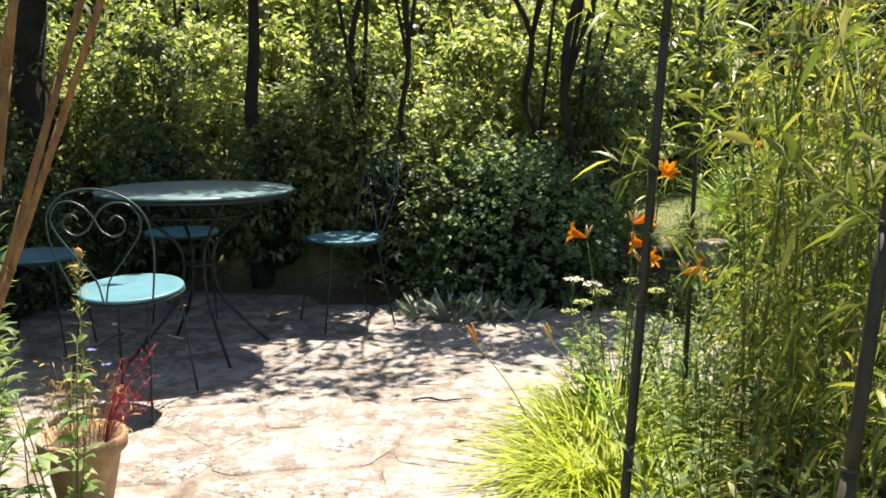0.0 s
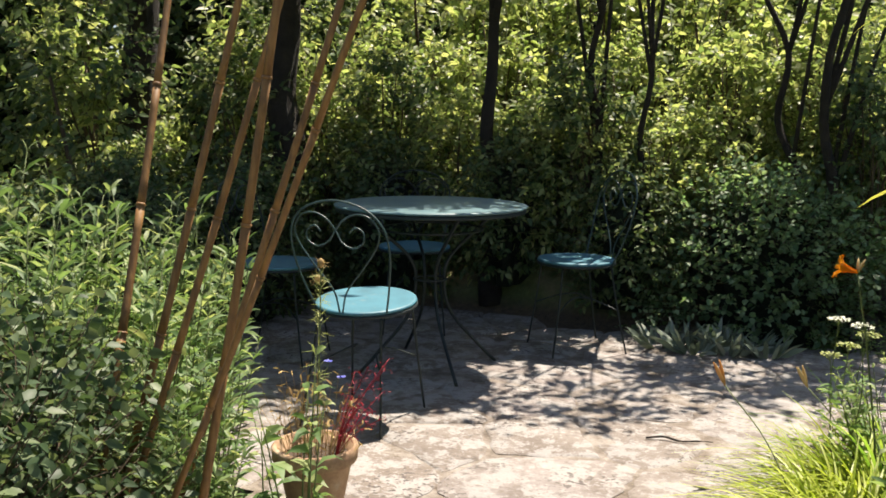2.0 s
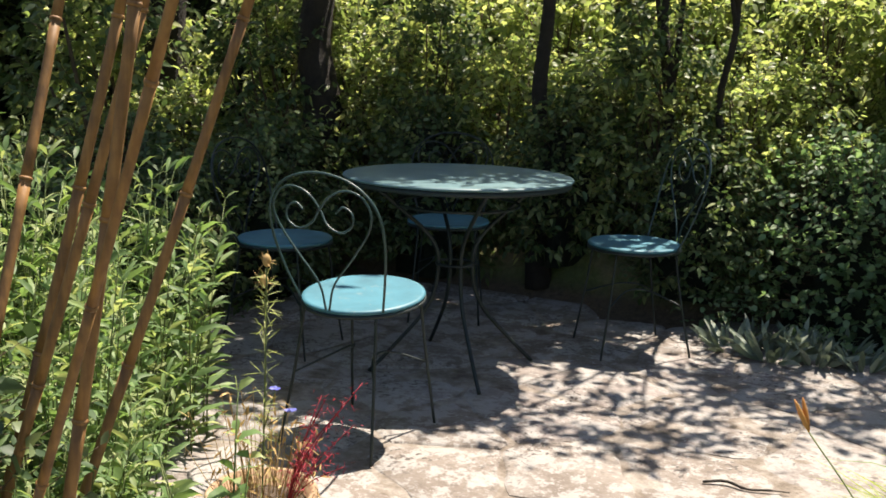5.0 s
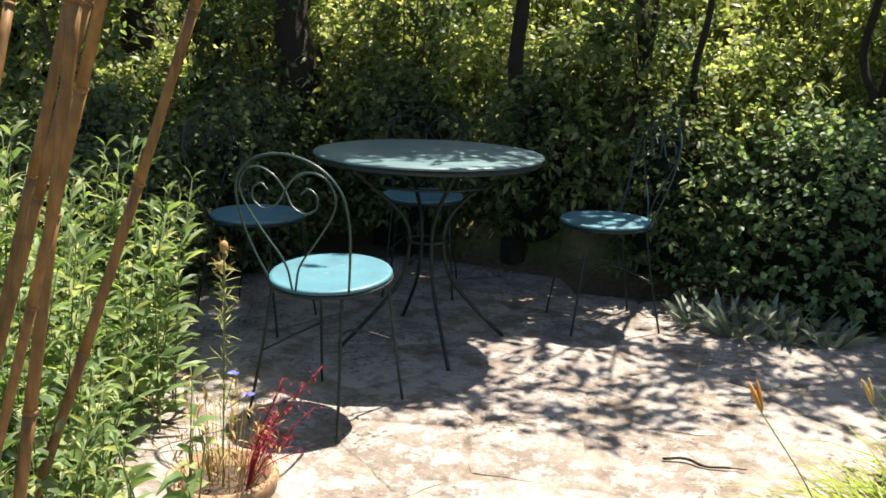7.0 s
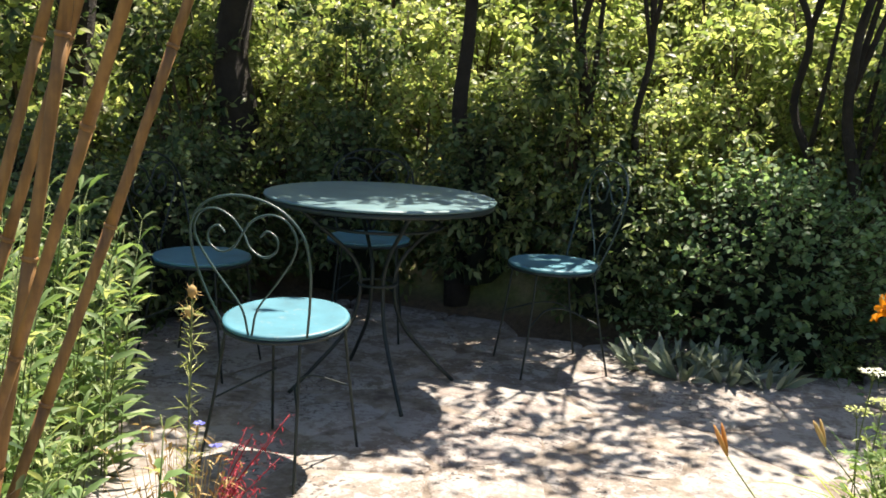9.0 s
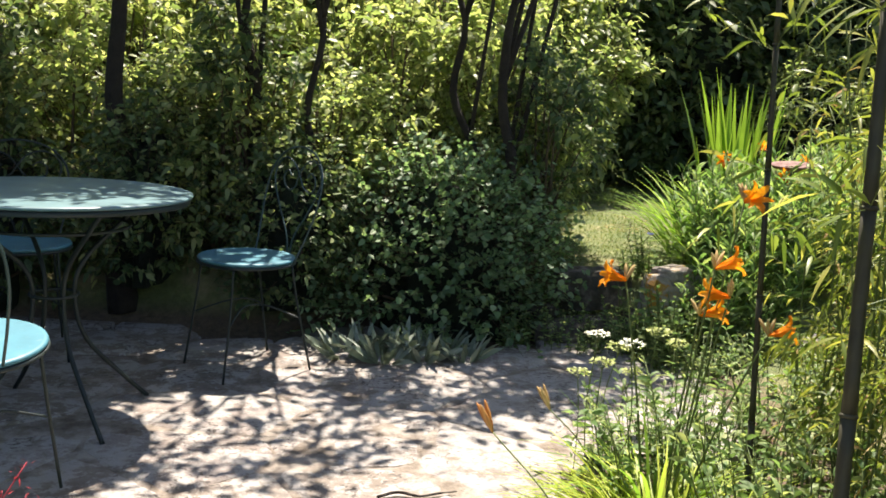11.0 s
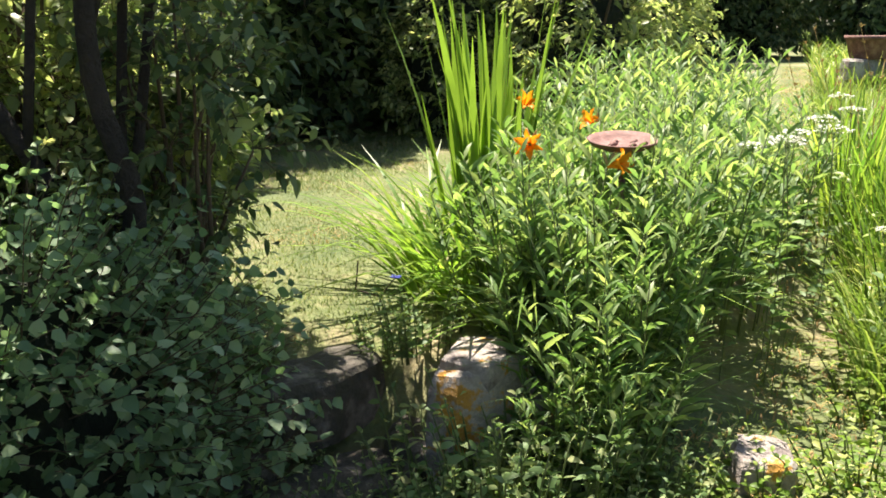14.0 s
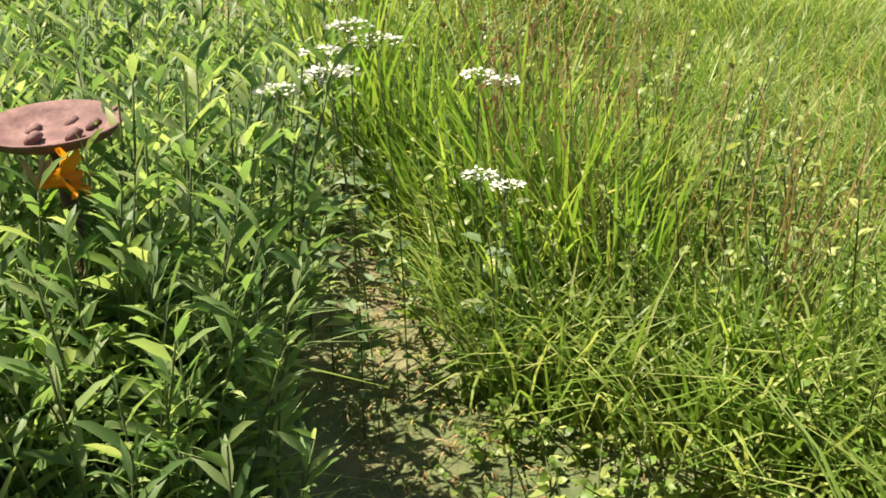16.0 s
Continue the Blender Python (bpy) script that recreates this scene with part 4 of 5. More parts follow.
def bamboo_foliage(label, n, rx, ry, h, seed, spots):
    rng = np.random.RandomState(seed)
    s = thing("bamboo", label, "bamboo", "bamboo stand")
    lf, st, dry = Batch(), Batch(), Batch()
    for k in range(n):
        a, r = rng.uniform(0, 6.28), math.sqrt(rng.uniform(0, 1))
        b = np.array([r * rx * math.cos(a), r * ry * math.sin(a), -0.03])
        hh = h * rng.uniform(0.6, 1.1)
        ln = np.array([rng.normal(0, 0.10), rng.normal(0, 0.10), 0]) * hh
        f = np.linspace(0, 1, 6)
        line = b[None] + f[:, None] * np.array([0, 0, hh]) + (f ** 1.8)[:, None] * ln[None]
        add_tube(st, [tuple(q) for q in line], list(np.linspace(0.004, 0.002, 6)), 5)
        m = 15
        t = rng.uniform(0.12, 1, m)
        c = np.stack([np.interp(t, f, line[:, i]) for i in range(3)], 1)
        d = rng.normal(0, 1, (m, 3)) * np.array([1, 1, 0.3]) + np.array([0, 0, 0.35])
        twig_leaves(rng, lf, st, c, d, 8, 0.17, 0.075, 0.14, 0.5, False, 0.9, 0.0012)
        add_leaves(dry, rng, c[:6], d[:6], 0.08, 0.14, 0.7)
    tagged(part("foliage", lf, M_BAMBOO, s), kind="stuff")
    tagged(part("dry_leaves", dry, M_STRAW, s), kind="stuff")
    part("stem", st, M_STEM, s)
    put(s, spots)


bamboo_foliage("sunlit bamboo with fine yellow-green leaves", 46, 0.42, 0.45, 1.8, 42, [(1.60, 3.35, 0, 1.0), (1.75, 2.55, 130, 1.0), (2.2, 3.3, 240, 1.05), (1.75, 4.1, 60, 0.85), (2.3, 2.2, 10, 1.0)])
a = tall_stems("mixed leafy growth at the foot of the bamboo", "border_plant", M_HERB, 30, 0.26, 0.42, 7, 0.09, 0.22, 43, "right border plants")
put(a, [(1.18, 3.25, 0, 1.0), (1.25, 3.75, 70, 1.0), (1.2, 2.7, 140, 1.0), (1.15, 4.15, 200, 0.9), (1.55, 4.45, 10, 0.9), (1.6, 3.7, 300, 1.1), (0.98, 4.02, 30, 0.8), (0.95, 4.32, 160, 0.7), (1.2, 4.5, 250, 0.8)])


def daylily(at, stems, seed, label="orange daylily with open trumpet flowers"):
    rng = np.random.RandomState(seed)
    s = thing("daylily", label, "flower", "daylilies", at=at)
    lf = Batch()
    n = 46
    a = rng.uniform(0, 6.28, n)
    p = np.stack([0.05 * np.cos(a), 0.05 * np.sin(a), np.full(n, -0.02)], 1)
    add_blades(lf, rng, p, np.stack([np.cos(a) * 0.4, np.sin(a) * 0.4, np.ones(n)], 1), 0.46, 0.013, 0.6, 6)
    tagged(part("foliage", lf, M_SWORD, s), kind="stuff")
    for dx, dy, h, ang in stems:
        st = Batch()
        top = Vector((dx, dy, h))
        add_tube(st, spline([(dx * 0.2, dy * 0.2, -0.02), (dx * 0.6, dy * 0.6, h * 0.55), top], 4), list(np.linspace(0.004, 0.0025, 9)), 5)
        sp = part("stem", st, M_STEM, s)
        fl = Batch()
        ax = Vector((math.cos(ang) * 0.8, math.sin(ang) * 0.8, rng.uniform(0.1, 0.5))).normalized()
        x = ax.orthogonal().normalized()
        y = ax.cross(x)
        for k in range(6):
            q = 6.28 * k / 6
            o = x * math.cos(q) + y * math.sin(q)
            tn = ax.cross(o)
            w = 0.0145 if k % 2 else 0.0105
            rows = []
            for u, ro in ((0, 0.003), (0.3, 0.007), (0.6, 0.015), (0.85, 0.030), (1.0, 0.044)):
                rows.append((top + ax * (0.086 * u - 0.024 * u ** 5) + o * ro, w * (0.35 + 1.1 * u - 1.35 * u ** 4 + 0.02)))
            v = []
            for c, ww in rows:
                f1, f2 = rng.uniform(-0.003, 0.003), rng.uniform(-0.003, 0.003)
                v += [c - tn * ww + ax * (0.004 + f1), c - ax * 0.002, c + tn * ww + ax * (0.004 + f2)]
            fl.add(np.array([tuple(z) for z in v]), [(3 * i + e, 3 * i + e + 1, 3 * i + e + 4, 3 * i + e + 3) for i in range(4) for e in (0, 1)])
        part("flower", fl, M_ORANGE, sp, "orange trumpet flower")
        bd = Batch()
        for k in range(3):
            o = Vector((rng.uniform(-1, 1), rng.uniform(-1, 1), 1.6)).normalized()
            add_tube(bd, [top, top + o * 0.015, top + o * 0.035, top + o * 0.05], [0.002, 0.005, 0.005, 0.001], 6)
        part("bud", bd, M_STRAW, sp)
    return s


daylily((0.90, 3.92, -0.02), [(-0.14, 0.03, 0.69, 3.3), (0.02, -0.22, 0.78, 5.9), (0.12, -0.10, 0.94, 4.9), (0.05, -0.05, 0.62, 5.7), (0.08, -0.18, 0.70, 3.2), (0.20, -0.16, 0.60, 6.0)], 51)
daylily((1.72, 6.0, 0.30), [(0.0, -0.02, 0.62, 4.0), (0.22, -0.1, 0.55, 5.0), (0.42, 0.62, 0.66, 4.4), (0.62, 0.45, 0.60, 3.5)], 52, "orange daylilies among sword leaves in the raised border")


def silver_rosette(label, spots):
    rng = np.random.RandomState(61)
    s = thing("silver_rosette", label, "plant", "silver rosettes")
    bt = Batch()
    n = 38
    a = rng.uniform(0, 6.28, n)
    el = rng.uniform(0.5, 2.6, n)
    p = np.stack([0.04 * np.cos(a), 0.04 * np.sin(a), np.full(n, 0.03)], 1)
    add_leaves(bt, rng, p, np.stack([np.cos(a), np.sin(a), el], 1), 0.15, 0.165, 0.22)
    tagged(part("foliage", bt, M_SILVER, s), kind="stuff")
    put(s, spots)


silver_rosette("low silver-grey felted rosette at the paving's edge", [(-0.12, 5.36, 0, 1.1), (0.07, 5.31, 50, 1.25), (0.24, 5.36, 120, 1.2), (0.42, 5.38, 200, 1.1), (0.15, 5.48, 260, 1.2), (0.33, 5.50, 20, 1.1), (-0.02, 5.47, 310, 1.1)])

# raised border between the lawn and the meadow path
a = tall_stems("glossy green border plants with lance leaves", "border_plant", M_BORDER, 36, 0.23, 0.54, 13, 0.14, 0.135, 71, "raised border plants", up=1.0, droop=0.35)
put(a, [(1.86, 5.80, 0, 0.9), (1.79, 5.70, 60, 0.95), (1.86, 5.88, 120, 1.05), (1.80, 6.12, 180, 0.9), (2.2, 6.0, 240, 1.15), (1.9, 6.0, 40, 1.1), (2.05, 6.0, 75, 1.0), (1.91, 5.81, 300, 0.9), (2.42, 6.22, 90, 1.1), (2.75, 6.6, 10, 1.15), (2.35, 6.4, 200, 1.0), (1.64, 5.58, 200, 0.65), (2.27, 6.0, 20, 0.95), (2.62, 6.16, 110, 1.0), (2.92, 6.36, 210, 1.0), (3.2, 6.52, 320, 1.05), (3.6, 6.8, 60, 1.1), (3.3, 6.9, 70, 1.2), (2.8, 6.9, 300, 1.2), (3.2, 7.4, 10, 1.3), (3.9, 7.5, 110, 1.3), (4.5, 8.1, 190, 1.3), (3.7, 8.1, 250, 1.3)])
a = blade_clump("arching green daylily foliage in the raised border", "ornamental_grass", M_SWORD, 80, 0.11, 0.80, 0.020, 0.55, 72, "raised border plants", 0.6)
put(a, [(1.80, 6.34, 0, 0.95), (1.98, 6.32, 120, 0.95), (1.75, 6.55, 220, 0.95), (2.15, 6.75, 30, 0.9)])
a = blade_clump("fine arching grass among the border plants", "border_grass", M_BORDER, 110, 0.14, 0.52, 0.009, 0.45, 74, "raised border plants", 0.45)
put(a, [(1.85, 5.98, 0, 1.0), (2.05, 6.15, 60, 1.05), (2.3, 6.2, 120, 1.0), (1.80, 5.76, 180, 0.85), (2.10, 5.97, 240, 0.9), (1.80, 5.68, 300, 0.8), (2.5, 6.5, 30, 1.1), (1.82, 5.84, 90, 0.8), (2.9, 6.9, 150, 1.1)])


def iris_clump(at, n, seed):
    """Sword leaves in flat fans, each leaf a part."""
    rng = np.random.RandomState(seed)
    s = thing("iris", "tall upright sword-leaved iris clump in sunlight", "plant", at=at)
    for k in range(n):
        bt = Batch()
        a = rng.uniform(0, 6.28)
        r = 0.13 * math.sqrt(rng.uniform(0, 1))
        o = a + rng.normal(0, 0.4)
        sp = rng.uniform(0.0, 0.15)
        add_blades(bt, rng, np.array([[r * math.cos(a), r * math.sin(a), -0.02]]), np.array([[math.cos(o) * sp, math.sin(o) * sp, 1.0]]), 1.05, 0.044, 0.10, 7)
        part("leaf", bt, M_SWORD, s)


iris_clump((2.0, 6.6, float(rise(2.0, 6.6))), 64, 73)


def rusty_dish(at):
    s = thing("rusty_dish", "small rusty iron dish on a thin stake", "bird bath", at=at)
    bt = Batch()
    add_lathe(bt, [(0.01, 0.545), (0.06, 0.548), (0.095, 0.562), (0.105, 0.575), (0.108, 0.577), (0.105, 0.580), (0.092, 0.568), (0.058, 0.556), (0.005, 0.553)], 32)
    dish = part("dish", bt, M_RUST, s)
    dish.matrix_basis = pose(0, 0, 0.56, 5, -4) @ pose(0, 0, -0.56)
    bt = Batch()
    add_tube(bt, [(0, 0, -0.1), (0, 0, 0.55)], 0.012, 8)
    part("stake", bt, M_RUST, s)
    for k in range(5):
        a = k * 1.3 + 0.4
        bt = Batch()
        add_tube(bt, [(0.05 * math.cos(a), 0.05 * math.sin(a), 0.556), (0.05 * math.cos(a) + 0.02, 0.05 * math.sin(a), 0.564), (0.05 * math.cos(a) + 0.04, 0.05 * math.sin(a) + 0.01, 0.560)], [0.006, 0.009, 0.004], 6)
        part("lump", bt, M_RUST, s)


rusty_dish((2.03, 5.94, 0.345))


# ---- lawn and meadow ----
def blades_field(name, label, mat, n, box, h, width, bend, seed, keep):
    rng = np.random.RandomState(seed)
    x, y = rng.uniform(box[0], box[2], n), rng.uniform(box[1], box[3], n)
    k = keep(x, y)
    x, y = x[k], y[k]
    n = len(x)
    bt = Batch()
    p = np.stack([x, y, rise(x, y) - 0.005], 1)
    hh = h * (0.75 + 0.5 * np.array([noise.noise((a * 1.3, b * 1.3, seed)) for a, b in zip(x, y)]))
    d = np.stack([rng.normal(0, 0.25, n), rng.normal(0, 0.25, n), np.ones(n)], 1)
    add_blades(bt, rng, p, d, np.maximum(hh, 0.2 * h), width, bend, 4)
    me = bt.mesh(name)
    me.materials.append(mat)
    tagged(new(name, me), label, "grass", kind="stuff")


blades_field("lawn_grass", "short sun-bleached lawn", M_LAWN, 60000, (0.5, 6.25, 4.5, 10.8), 0.045, 0.004, 0.5, 81, lambda x, y: (x < 3.2 + 0.35 * (y - 6)) & (y > 6.3))


def dry_patch(x, y):
    n = np.array([noise.noise((a * 1.6, b * 1.6, 4.2)) for a, b in zip(x, y)])
    return (n > 0.12) & (x < 3.2 + 0.35 * (y - 6)) & (y > 6.3)


blades_field("lawn_straw", "bleached dry patches in the lawn", M_STRAW, 40000, (0.5, 6.25, 4.5, 10.8), 0.035, 0.004, 0.8, 106, dry_patch)


def way(y):
    """Middle of the mown way that leads off beside the raised border."""
    return 2.45 + 1.2 * (y - 5.5)


def meadow_at(x, y):
    return (x > way(y) + 0.20) & (x > 2.55 - 0.25 * (5.3 - y)) | ((y < 4.7) & (x > 2.1) & (y > 4.2))


blades_field("meadow_grass", "long sunlit meadow grass", M_GRASS, 80000, (2.0, 3.0, 9.0, 9.0), 0.62, 0.009, 0.45, 82, meadow_at)
blades_field("far_meadow_grass", "distant sunlit meadow grass", M_GRASS, 60000, (4.0, 5.5, 24.0, 22.0), 0.55, 0.022, 0.45, 86, lambda x, y: (x > way(y) + 0.25) & ((x > 8.8) | (y > 8.8)))
blades_field("path_grass", "mown yellow-green grass of the path", M_GRASS, 60000, (1.35, 4.4, 10.0, 12.0), 0.05, 0.005, 0.7, 83, lambda x, y: (np.abs(x - way(y)) < 0.3) | ((x > 1.75) & (x < 2.7) & (y < 5.6) & (y > 4.5)))
blades_field("path_straw", "bleached dry clippings on the mown path", M_STRAW, 48000, (1.35, 4.4, 10.0, 12.0), 0.055, 0.006, 0.9, 105, lambda x, y: (np.abs(x - way(y)) < 0.28) | ((x > 1.85) & (x < 2.7) & (y < 5.6) & (y > 4.5)))
a = tall_stems("mixed sunlit meadow herbs among the grass", "meadow_herb", M_GRASS, 26, 0.26, 0.50, 9, 0.06, 0.35, 84, "meadow herbs", up=0.7)
put(a, [(3.1, 5.62, 0, 1.0), (2.85, 5.12, 60, 0.8), (3.2, 5.1, 120, 1.1), (3.4, 5.8, 200, 1.0), (3.0, 4.7, 260, 1.1), (3.7, 5.3, 20, 1.2), (3.9, 6.1, 80, 1.1), (2.62, 4.7, 140, 0.8), (4.4, 5.7, 240, 1.2), (4.7, 6.6, 10, 1.1)])
a = tall_stems("low sunlit weeds beside the path", "weed", M_GRASS, 30, 0.20, 0.15, 6, 0.045, 0.5, 85, "path weeds", up=0.5)
put(a, [(2.2, 5.15, 0, 1.0), (2.5, 5.0, 60, 1.1), (2.0, 4.85, 120, 0.9), (2.65, 5.4, 200, 1.0), (2.35, 4.75, 30, 1.1), (1.9, 5.2, 250, 0.8), (1.75, 4.75, 100, 0.9)])


a = blade_clump("tall bright green grass tuft in the meadow", "grass_tuft", M_SWORD, 90, 0.12, 0.70, 0.013, 0.22, 88, "meadow tufts", 0.28, stalks=7)
put(a, [(3.08, 5.52, 0, 1.0), (3.35, 5.84, 60, 1.0), (3.1, 5.28, 120, 0.95), (3.7, 6.1, 180, 1.1), (3.3, 5.5, 240, 1.1), (3.75, 6.4, 300, 1.1), (2.78, 4.95, 30, 0.7), (3.6, 5.75, 90, 1.2)])
a = blade_clump("tall straw-coloured grass stems gone to seed", "dry_grass", M_STRAW, 26, 0.20, 0.95, 0.004, 0.20, 89, "meadow tufts", 0.2)
put(a, [(3.2, 5.35, 0, 1.0), (3.5, 5.1, 70, 1.0), (3.1, 4.9, 130, 0.9), (3.8, 5.6, 200, 1.1), (3.6, 4.7, 260, 1.0), (4.2, 5.9, 320, 1.1), (2.95, 5.15, 40, 0.8)])


def umbel(label, name, stems, mat, seed, group, size=0.035):
    """Wiry stems, each with a flat head of tiny flowers on spokes."""
    rng = np.random.RandomState(seed)
    for x, y, z, s in stems:
        g = float(rise(x, y))
        u = thing(name, label, "flower", group, at=(x, y, g))
        st = Batch()
        top = Vector((0, 0, z - g))
        add_tube(st, spline([(rng.uniform(-0.08, 0.08), rng.uniform(-0.08, 0.08), -0.02), (rng.uniform(-0.03, 0.03), rng.uniform(-0.03, 0.03), (z - g) * 0.5), top - Vector((0, 0, 0.025))], 4), 0.0018, 5)
        hd = Batch()
        n = 70
        a, r = rng.uniform(0, 6.283, n), size * s * np.sqrt(rng.uniform(0, 1, n))
        p = np.stack([r * np.cos(a), r * np.sin(a), top.z - 6 * r ** 2 + rng.normal(0, 0.002, n)], 1)
        add_leaves(hd, rng, p, np.stack([np.cos(a), np.sin(a), rng.uniform(-0.2, 0.6, n)], 1), 0.011, 0.8, 0.1, True)
        k = rng.choice(n, 14)
        add_sticks(st, np.tile(np.array(top - Vector((0, 0, 0.028))), (14, 1)), p[k], 0.0008, 0.0005)
        lf = Batch()
        m = 14
        t = rng.uniform(0.15, 0.7, m) * (z - g)
        q = rng.uniform(0, 6.283, m)
        add_leaves(lf, rng, np.stack([np.zeros(m), np.zeros(m), t], 1), np.stack([np.cos(q), np.sin(q), np.full(m, 0.5)], 1), 0.07, 0.3, 0.4)
        part("stem", st, M_STEM, u)
        part("flower_head", hd, mat, u)
        tagged(part("foliage", lf, M_HERB, u), kind="stuff")


umbel("white flat-headed yarrow flowers over the path", "yarrow", [(2.661, 5.694, 0.952, 1.6), (2.72, 5.78, 0.97, 1.3), (2.62, 5.80, 0.93, 1.2), (2.40, 5.656, 0.94, 1.5), (2.46, 5.70, 0.92, 1.3), (2.36, 5.74, 0.91, 1.1), (2.86, 5.55, 0.84, 1.1), (2.93, 5.52, 0.81, 1.2), (2.70, 5.50, 0.66, 1.0), (2.76, 5.46, 0.62, 1.0), (3.3, 6.1, 0.95, 1.3), (3.5, 6.3, 0.98, 1.2)], M_WHITE, 91, "yarrow by the path")
umbel("pale green seeding umbel at the border's edge", "umbel_flower", [(0.755, 4.12, 0.389, 1.0), (0.82, 4.2, 0.42, 1.1), (0.70, 4.2, 0.33, 0.9), (0.95, 4.25, 0.46, 1.1), (1.05, 4.35, 0.40, 1.0), (0.9, 4.33, 0.30, 0.9)], M_UMBEL, 92, "umbels at the border's edge")
umbel("small white umbel at the border's edge", "umbel_flower", [(0.717, 4.042, 0.494, 0.9), (0.788, 3.921, 0.502, 0.9)], M_WHITE, 93, "umbels at the border's edge")


a = tall_stems("shaded weeds sprouting round the steps", "weed", M_HERB, 22, 0.13, 0.24, 7, 0.05, 0.34, 87, "weeds by the steps", up=0.6)
put(a, [(1.42, 5.72, 0, 1.0), (1.32, 5.62, 60, 0.8), (0.82, 5.80, 120, 0.8), (0.72, 5.92, 200, 0.9), (1.45, 6.12, 250, 0.9), (0.95, 6.28, 300, 0.7), (1.55, 5.55, 20, 1.1), (1.72, 5.42, 80, 1.0), (1.4, 5.45, 150, 0.7), (0.65, 5.75, 30, 0.6), (1.20, 5.70, 110, 0.6), (1.02, 6.04, 340, 0.5), (1.30, 5.84, 75, 0.7), (1.36, 6.22, 160, 0.7), (1.40, 5.62, 20, 1.5), (1.58, 5.58, 70, 1.4), (1.48, 5.60, 250, 1.5), (1.34, 5.78, 90, 1.4), (1.32, 5.68, 330, 1.1), (1.46, 5.70, 130, 1.2), (1.36, 5.74, 40, 1.3), (1.30, 5.70, 280, 1.1), (1.33, 5.60, 95, 1.0), (1.0, 5.64, 10, 0.7), (1.22, 5.54, 60, 0.8), (1.38, 5.36, 200, 0.9), (1.50, 5.28, 310, 0.8), (0.92, 5.72, 170, 0.9), (1.62, 5.33, 45, 0.9), (1.16, 5.76, 220, 0.8)])

# ---- pot and small things ----
def flower_pot(at):
    p = thing("flower_pot", "weathered terracotta pot of mixed seedlings on the paving", "flower pot", at=at)
    bt = Batch()
    add_lathe(bt, [(0.075, 0), (0.078, 0.004), (0.108, 0.155), (0.120, 0.157), (0.124, 0.163), (0.128, 0.198), (0.122, 0.205), (0.112, 0.203), (0.106, 0.165), (0.02, 0.160)], 36)
    part("pot", bt, M_CLAY, p)
    bt = Batch()
    add_lathe(bt, [(0.105, 0.166), (0.09, 0.174), (0.05, 0.178), (0.01, 0.176)], 24)
    part("soil", bt, M_SOIL, p)
    rng = np.random.RandomState(94)
    st, lf = Batch(), Batch()
    n = 60
    a, r = rng.uniform(0, 6.283, n), 0.09 * np.sqrt(rng.uniform(0, 1, n))
    b = np.stack([r * np.cos(a), r * np.sin(a), np.full(n, 0.165)], 1)
    e = b + np.stack([r * np.cos(a) * 0.8, r * np.sin(a) * 0.8, rng.uniform(0.08, 0.26, n)], 1) + rng.normal(0, 0.02, (n, 3))
    add_sticks(st, b, e, 0.0014, 0.0006)
    add_leaves(lf, rng, np.repeat(e, 3, 0) - rng.uniform(0, 0.08, (3 * n, 1)) * np.array([0, 0, 1]), rng.normal(0, 1, (3 * n, 3)) + np.array([0, 0, 0.5]), 0.035, 0.16, 0.3)
    part("dry_stem", st, M_STRAW, p)
    part("seedling_leaves", lf, M_STRAW, p)


flower_pot((-0.672, 2.895, 0.002))


def plume(at, label):
    """A feathery crimson plant: wiry arching stems set with tiny bracts."""
    rng = np.random.RandomState(95)
    p = thing("crimson_plant", label, "plant", at=at)
    st, lf = Batch(), Batch()
    for k in range(13):
        a = rng.uniform(-0.9, 2.3)
        h = rng.uniform(0.13, 0.30)
        o = rng.uniform(0.06, 0.20)
        line = [(0, 0, 0), (math.cos(a) * o * 0.4, math.sin(a) * o * 0.4, h * 0.55), (math.cos(a) * o, math.sin(a) * o, h)]
        pts = spline(line, 5)
        add_tube(st, pts, 0.0014, 4)
        c = np.array([tuple(q) for q in pts[4:] for _ in range(5)])
        add_leaves(lf, rng, c + rng.normal(0, 0.009, c.shape), rng.normal(0, 1, c.shape), 0.017, 0.16, 0.1)
    part("stem", st, M_RED, p)
    tagged(part("plume", lf, M_RED, p), kind="stuff")


plume((-0.615, 2.91, 0.165), "feathery crimson plant growing in the pot")


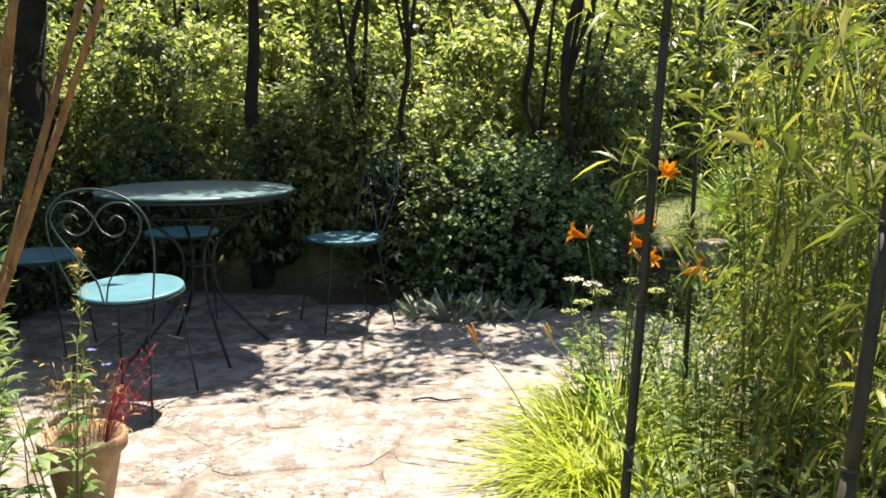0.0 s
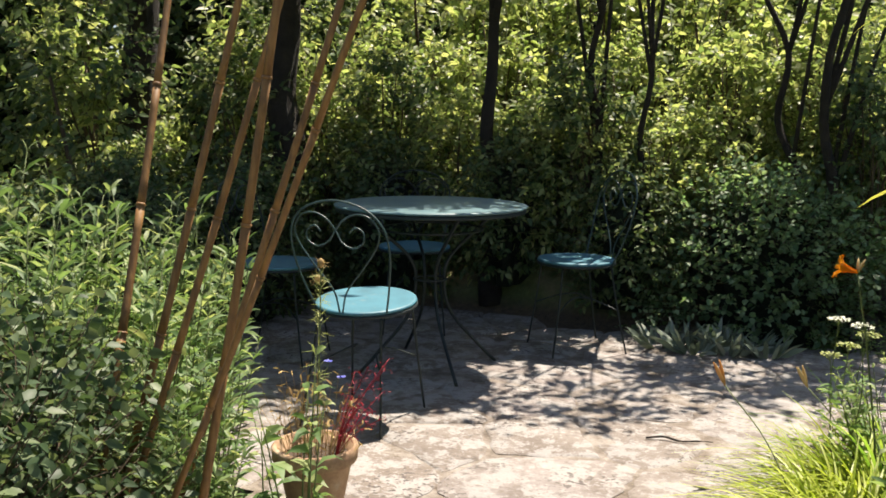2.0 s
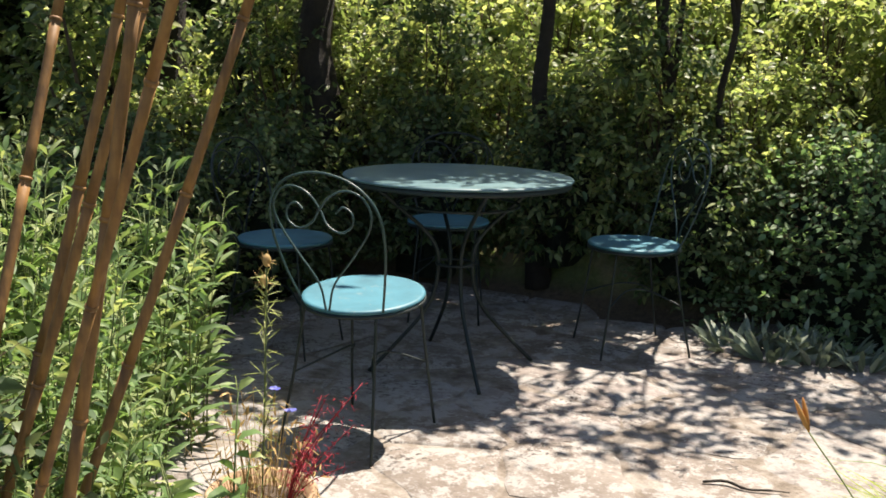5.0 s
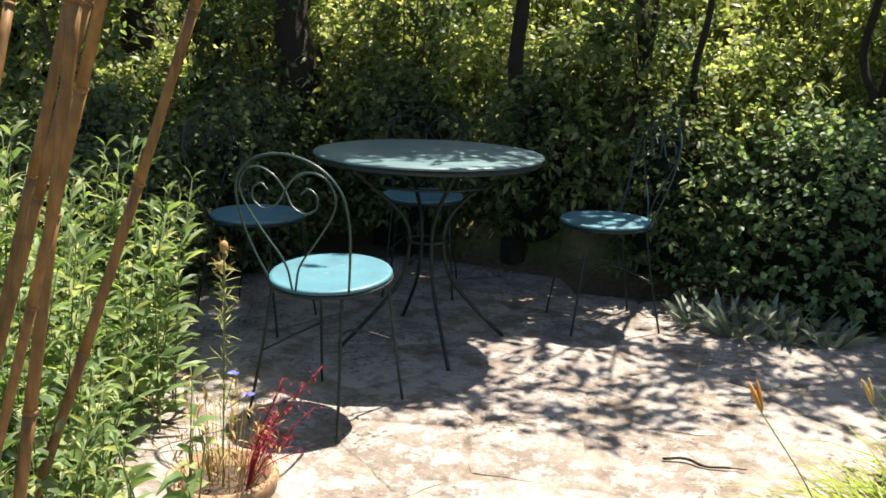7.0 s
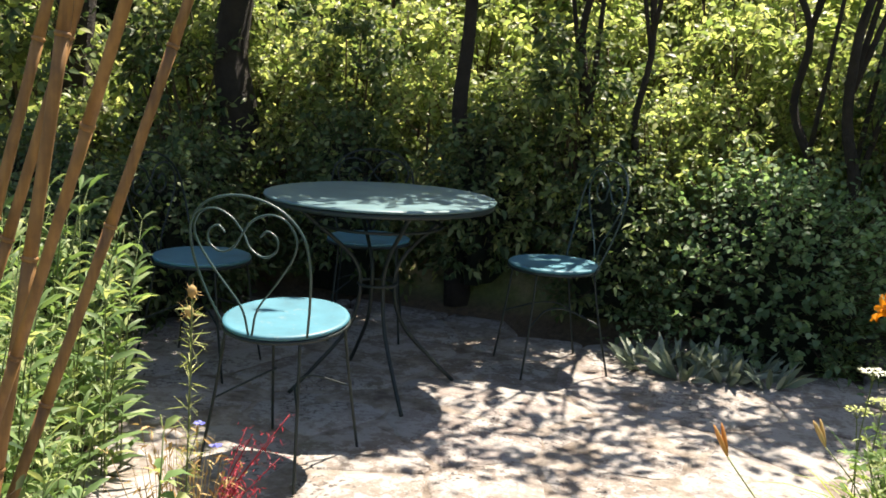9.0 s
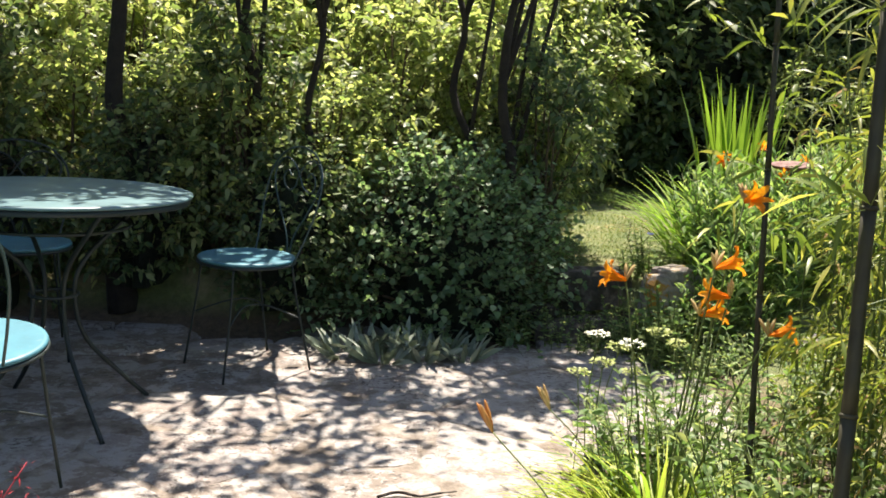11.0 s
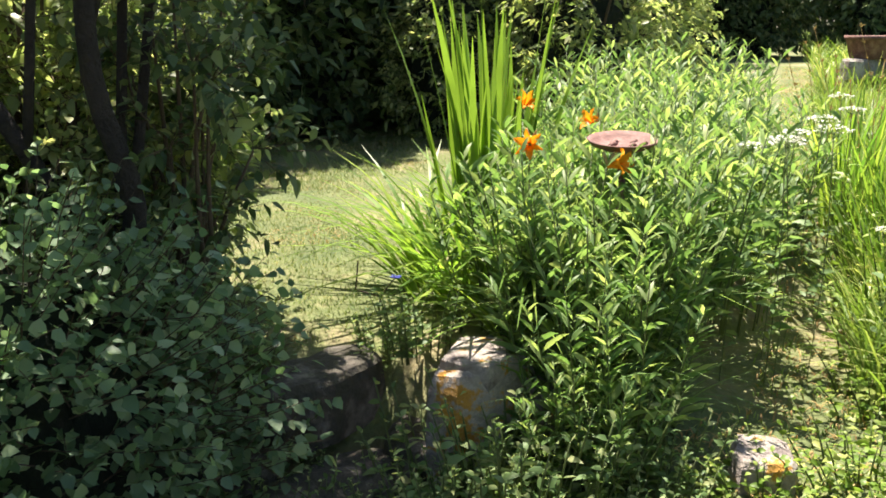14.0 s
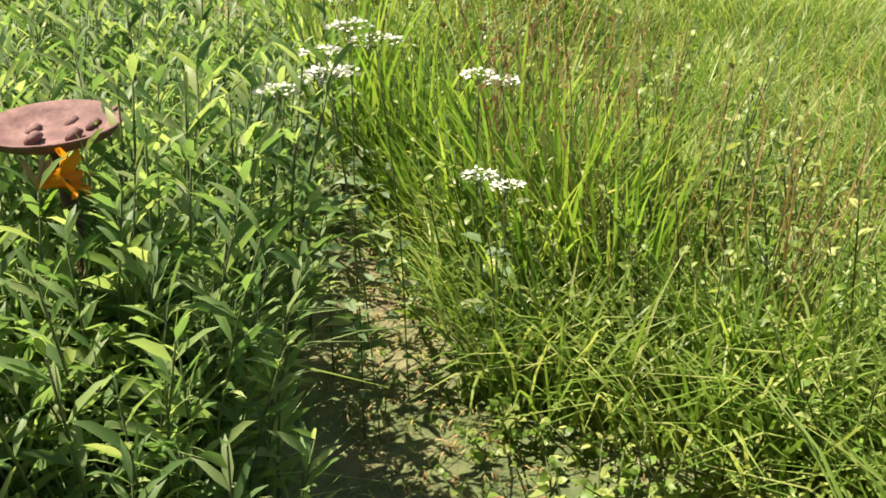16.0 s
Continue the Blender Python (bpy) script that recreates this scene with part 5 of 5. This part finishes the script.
def nigella(at, h, label):
    rng = np.random.RandomState(96)
    p = thing("nigella", label, "plant", at=at)
    st, lf, hd = Batch(), Batch(), Batch()
    add_tube(st, spline([(0, 0, 0), (0.012, 0, h * 0.5), (0.02, 0.0, h)], 5), 0.002, 5)
    n = 150
    t = rng.uniform(0.1, 0.95, n)
    c = np.stack([0.02 * t, 0 * t, h * t], 1)
    add_leaves(lf, rng, c, rng.normal(0, 1, (n, 3)) + np.array([0, 0, 0.7]), 0.045, 0.05, 0.1, True)
    for q in ((0.02, 0, h), (0.0, 0.015, h - 0.05)):
        add_lathe(hd, [(0.002, -0.013), (0.008, -0.007), (0.010, 0.002), (0.008, 0.010), (0.002, 0.015)], 12, q)
        add_leaves(hd, rng, np.tile(np.array(q), (16, 1)), rng.normal(0, 1, (16, 3)), 0.03, 0.06, 0.0, True)
    part("stem", st, M_STEM, p)
    part("feathery_leaves", lf, M_UMBEL, p)
    part("seed_head", hd, M_STRAW, p)
    for q, z in ((0.05, h * 0.52), (0.09, h * 0.45)):
        fl, st = Batch(), Batch()
        add_tube(st, [(0.01, 0, h * 0.35), (q, -0.01, z)], 0.001, 4)
        part("stem", st, M_STEM, p)
        ang = np.linspace(0, 6.283, 9)[:-1]
        add_leaves(fl, rng, np.tile(np.array((q, -0.01, z)), (8, 1)), np.stack([np.cos(ang), np.sin(ang), np.full(8, 0.3)], 1), 0.014, 0.6, 0.1)
        part("flower", fl, M_VIOLET, p)


nigella((-0.66, 2.88, 0.165), 0.58, "feathery nigella with dry seed heads in the pot")


def chicory(at, h):
    rng = np.random.RandomState(97)
    p = thing("chicory", "wiry dark stem with one blue flower by the lawn", "flower", at=at)
    st, fl = Batch(), Batch()
    add_tube(st, spline([(-0.02, 0.06, -0.02), (-0.03, 0.05, h * 0.5), (0.0, 0.0, h)], 5), 0.0022, 5)
    add_tube(st, [(-0.03, 0.05, h * 0.55), (-0.10, 0.08, h * 0.72), (-0.09, 0.08, h * 1.3)], 0.003, 5)
    ang = np.linspace(0, 6.283, 15)[:-1]
    add_leaves(fl, rng, np.tile(np.array((0, 0, h)), (14, 1)), np.stack([np.cos(ang) , np.sin(ang) - 0.5, np.full(14, 0.3)], 1), 0.02, 0.4, 0.0)
    part("stem", st, M_TWIG, p)
    part("flower", fl, M_VIOLET, p)


chicory((1.452, 6.311, float(rise(1.452, 6.311))), 0.16)


def fallen_twig():
    bt = Batch()
    add_tube(bt, spline([(0.10, 3.93, 0.006), (0.16, 3.955, 0.012), (0.22, 3.945, 0.007), (0.28, 3.965, 0.010), (0.33, 3.99, 0.006)], 5), [0.0045] * 10 + [0.0035] * 6 + [0.002] * 5, 6)
    me = bt.mesh("fallen_twig")
    me.materials.append(M_BARK)
    tagged(new("fallen_twig", me), "dark broken twig lying on the paving", "twig")


fallen_twig()


def spent_stem(at, h, top, label):
    """A bent flower stem with closed, withered trumpets."""
    rng = np.random.RandomState(98)
    p = thing("spent_daylily", label, "flower", "daylilies", at=at)
    st, bd = Batch(), Batch()
    t = Vector((top[0], top[1], h))
    add_tube(st, spline([(0, 0, -0.02), (top[0] * 0.45, top[1] * 0.4, h * 0.6), t], 5), 0.0022, 5)
    for k in range(3):
        o = Vector((-0.5 + rng.uniform(-0.4, 0.4), 0.2 + rng.uniform(-0.4, 0.4), 1)).normalized()
        add_tube(bd, [t, t + o * 0.02, t + o * 0.05, t + o * 0.075, t + o * 0.085], [0.002, 0.006, 0.007, 0.004, 0.001], 6)
    part("stem", st, M_STEM, p)
    part("bud", bd, M_SPENT if h > 0.28 else M_STRAW, p)


spent_stem((0.66, 3.48, -0.03), 0.34, (-0.27, 0.20), "bent daylily stem with withered orange flowers")
spent_stem((0.80, 4.15, -0.03), 0.21, (-0.17, 0.10), "short daylily stem with dry buds")


def planter(at):
    p = thing("planter", "reddish-brown planter standing on piled pale stones", "planter", at=at)
    bt = Batch()
    add_lathe(bt, [(0.14, 0), (0.15, 0.014), (0.19, 0.155), (0.205, 0.16), (0.205, 0.19), (0.185, 0.19), (0.17, 0.14), (0.02, 0.13)], 32)
    part("bowl", bt, M_RUST, p)


def stone_pile(at):
    p = thing("stone_pile", "low pile of pale rough stones in the meadow", "stones", at=at)
    for k in range(9):
        row = k // 3
        rough_slab("stone", p, (-0.17 + 0.17 * (k % 3) + 0.03 * (row % 2), 0.03 * (k % 2), 0.145 * row - 0.03), (0.19, 0.24, 0.165), 25 * k, 30 + k, M_STONE)


stone_pile((7.2, 8.82, float(rise(7.2, 8.82))))
planter((7.2, 8.82, float(rise(7.2, 8.82)) + 0.425))

# ---- small paving stones last ----
flagstones(TERRACE)
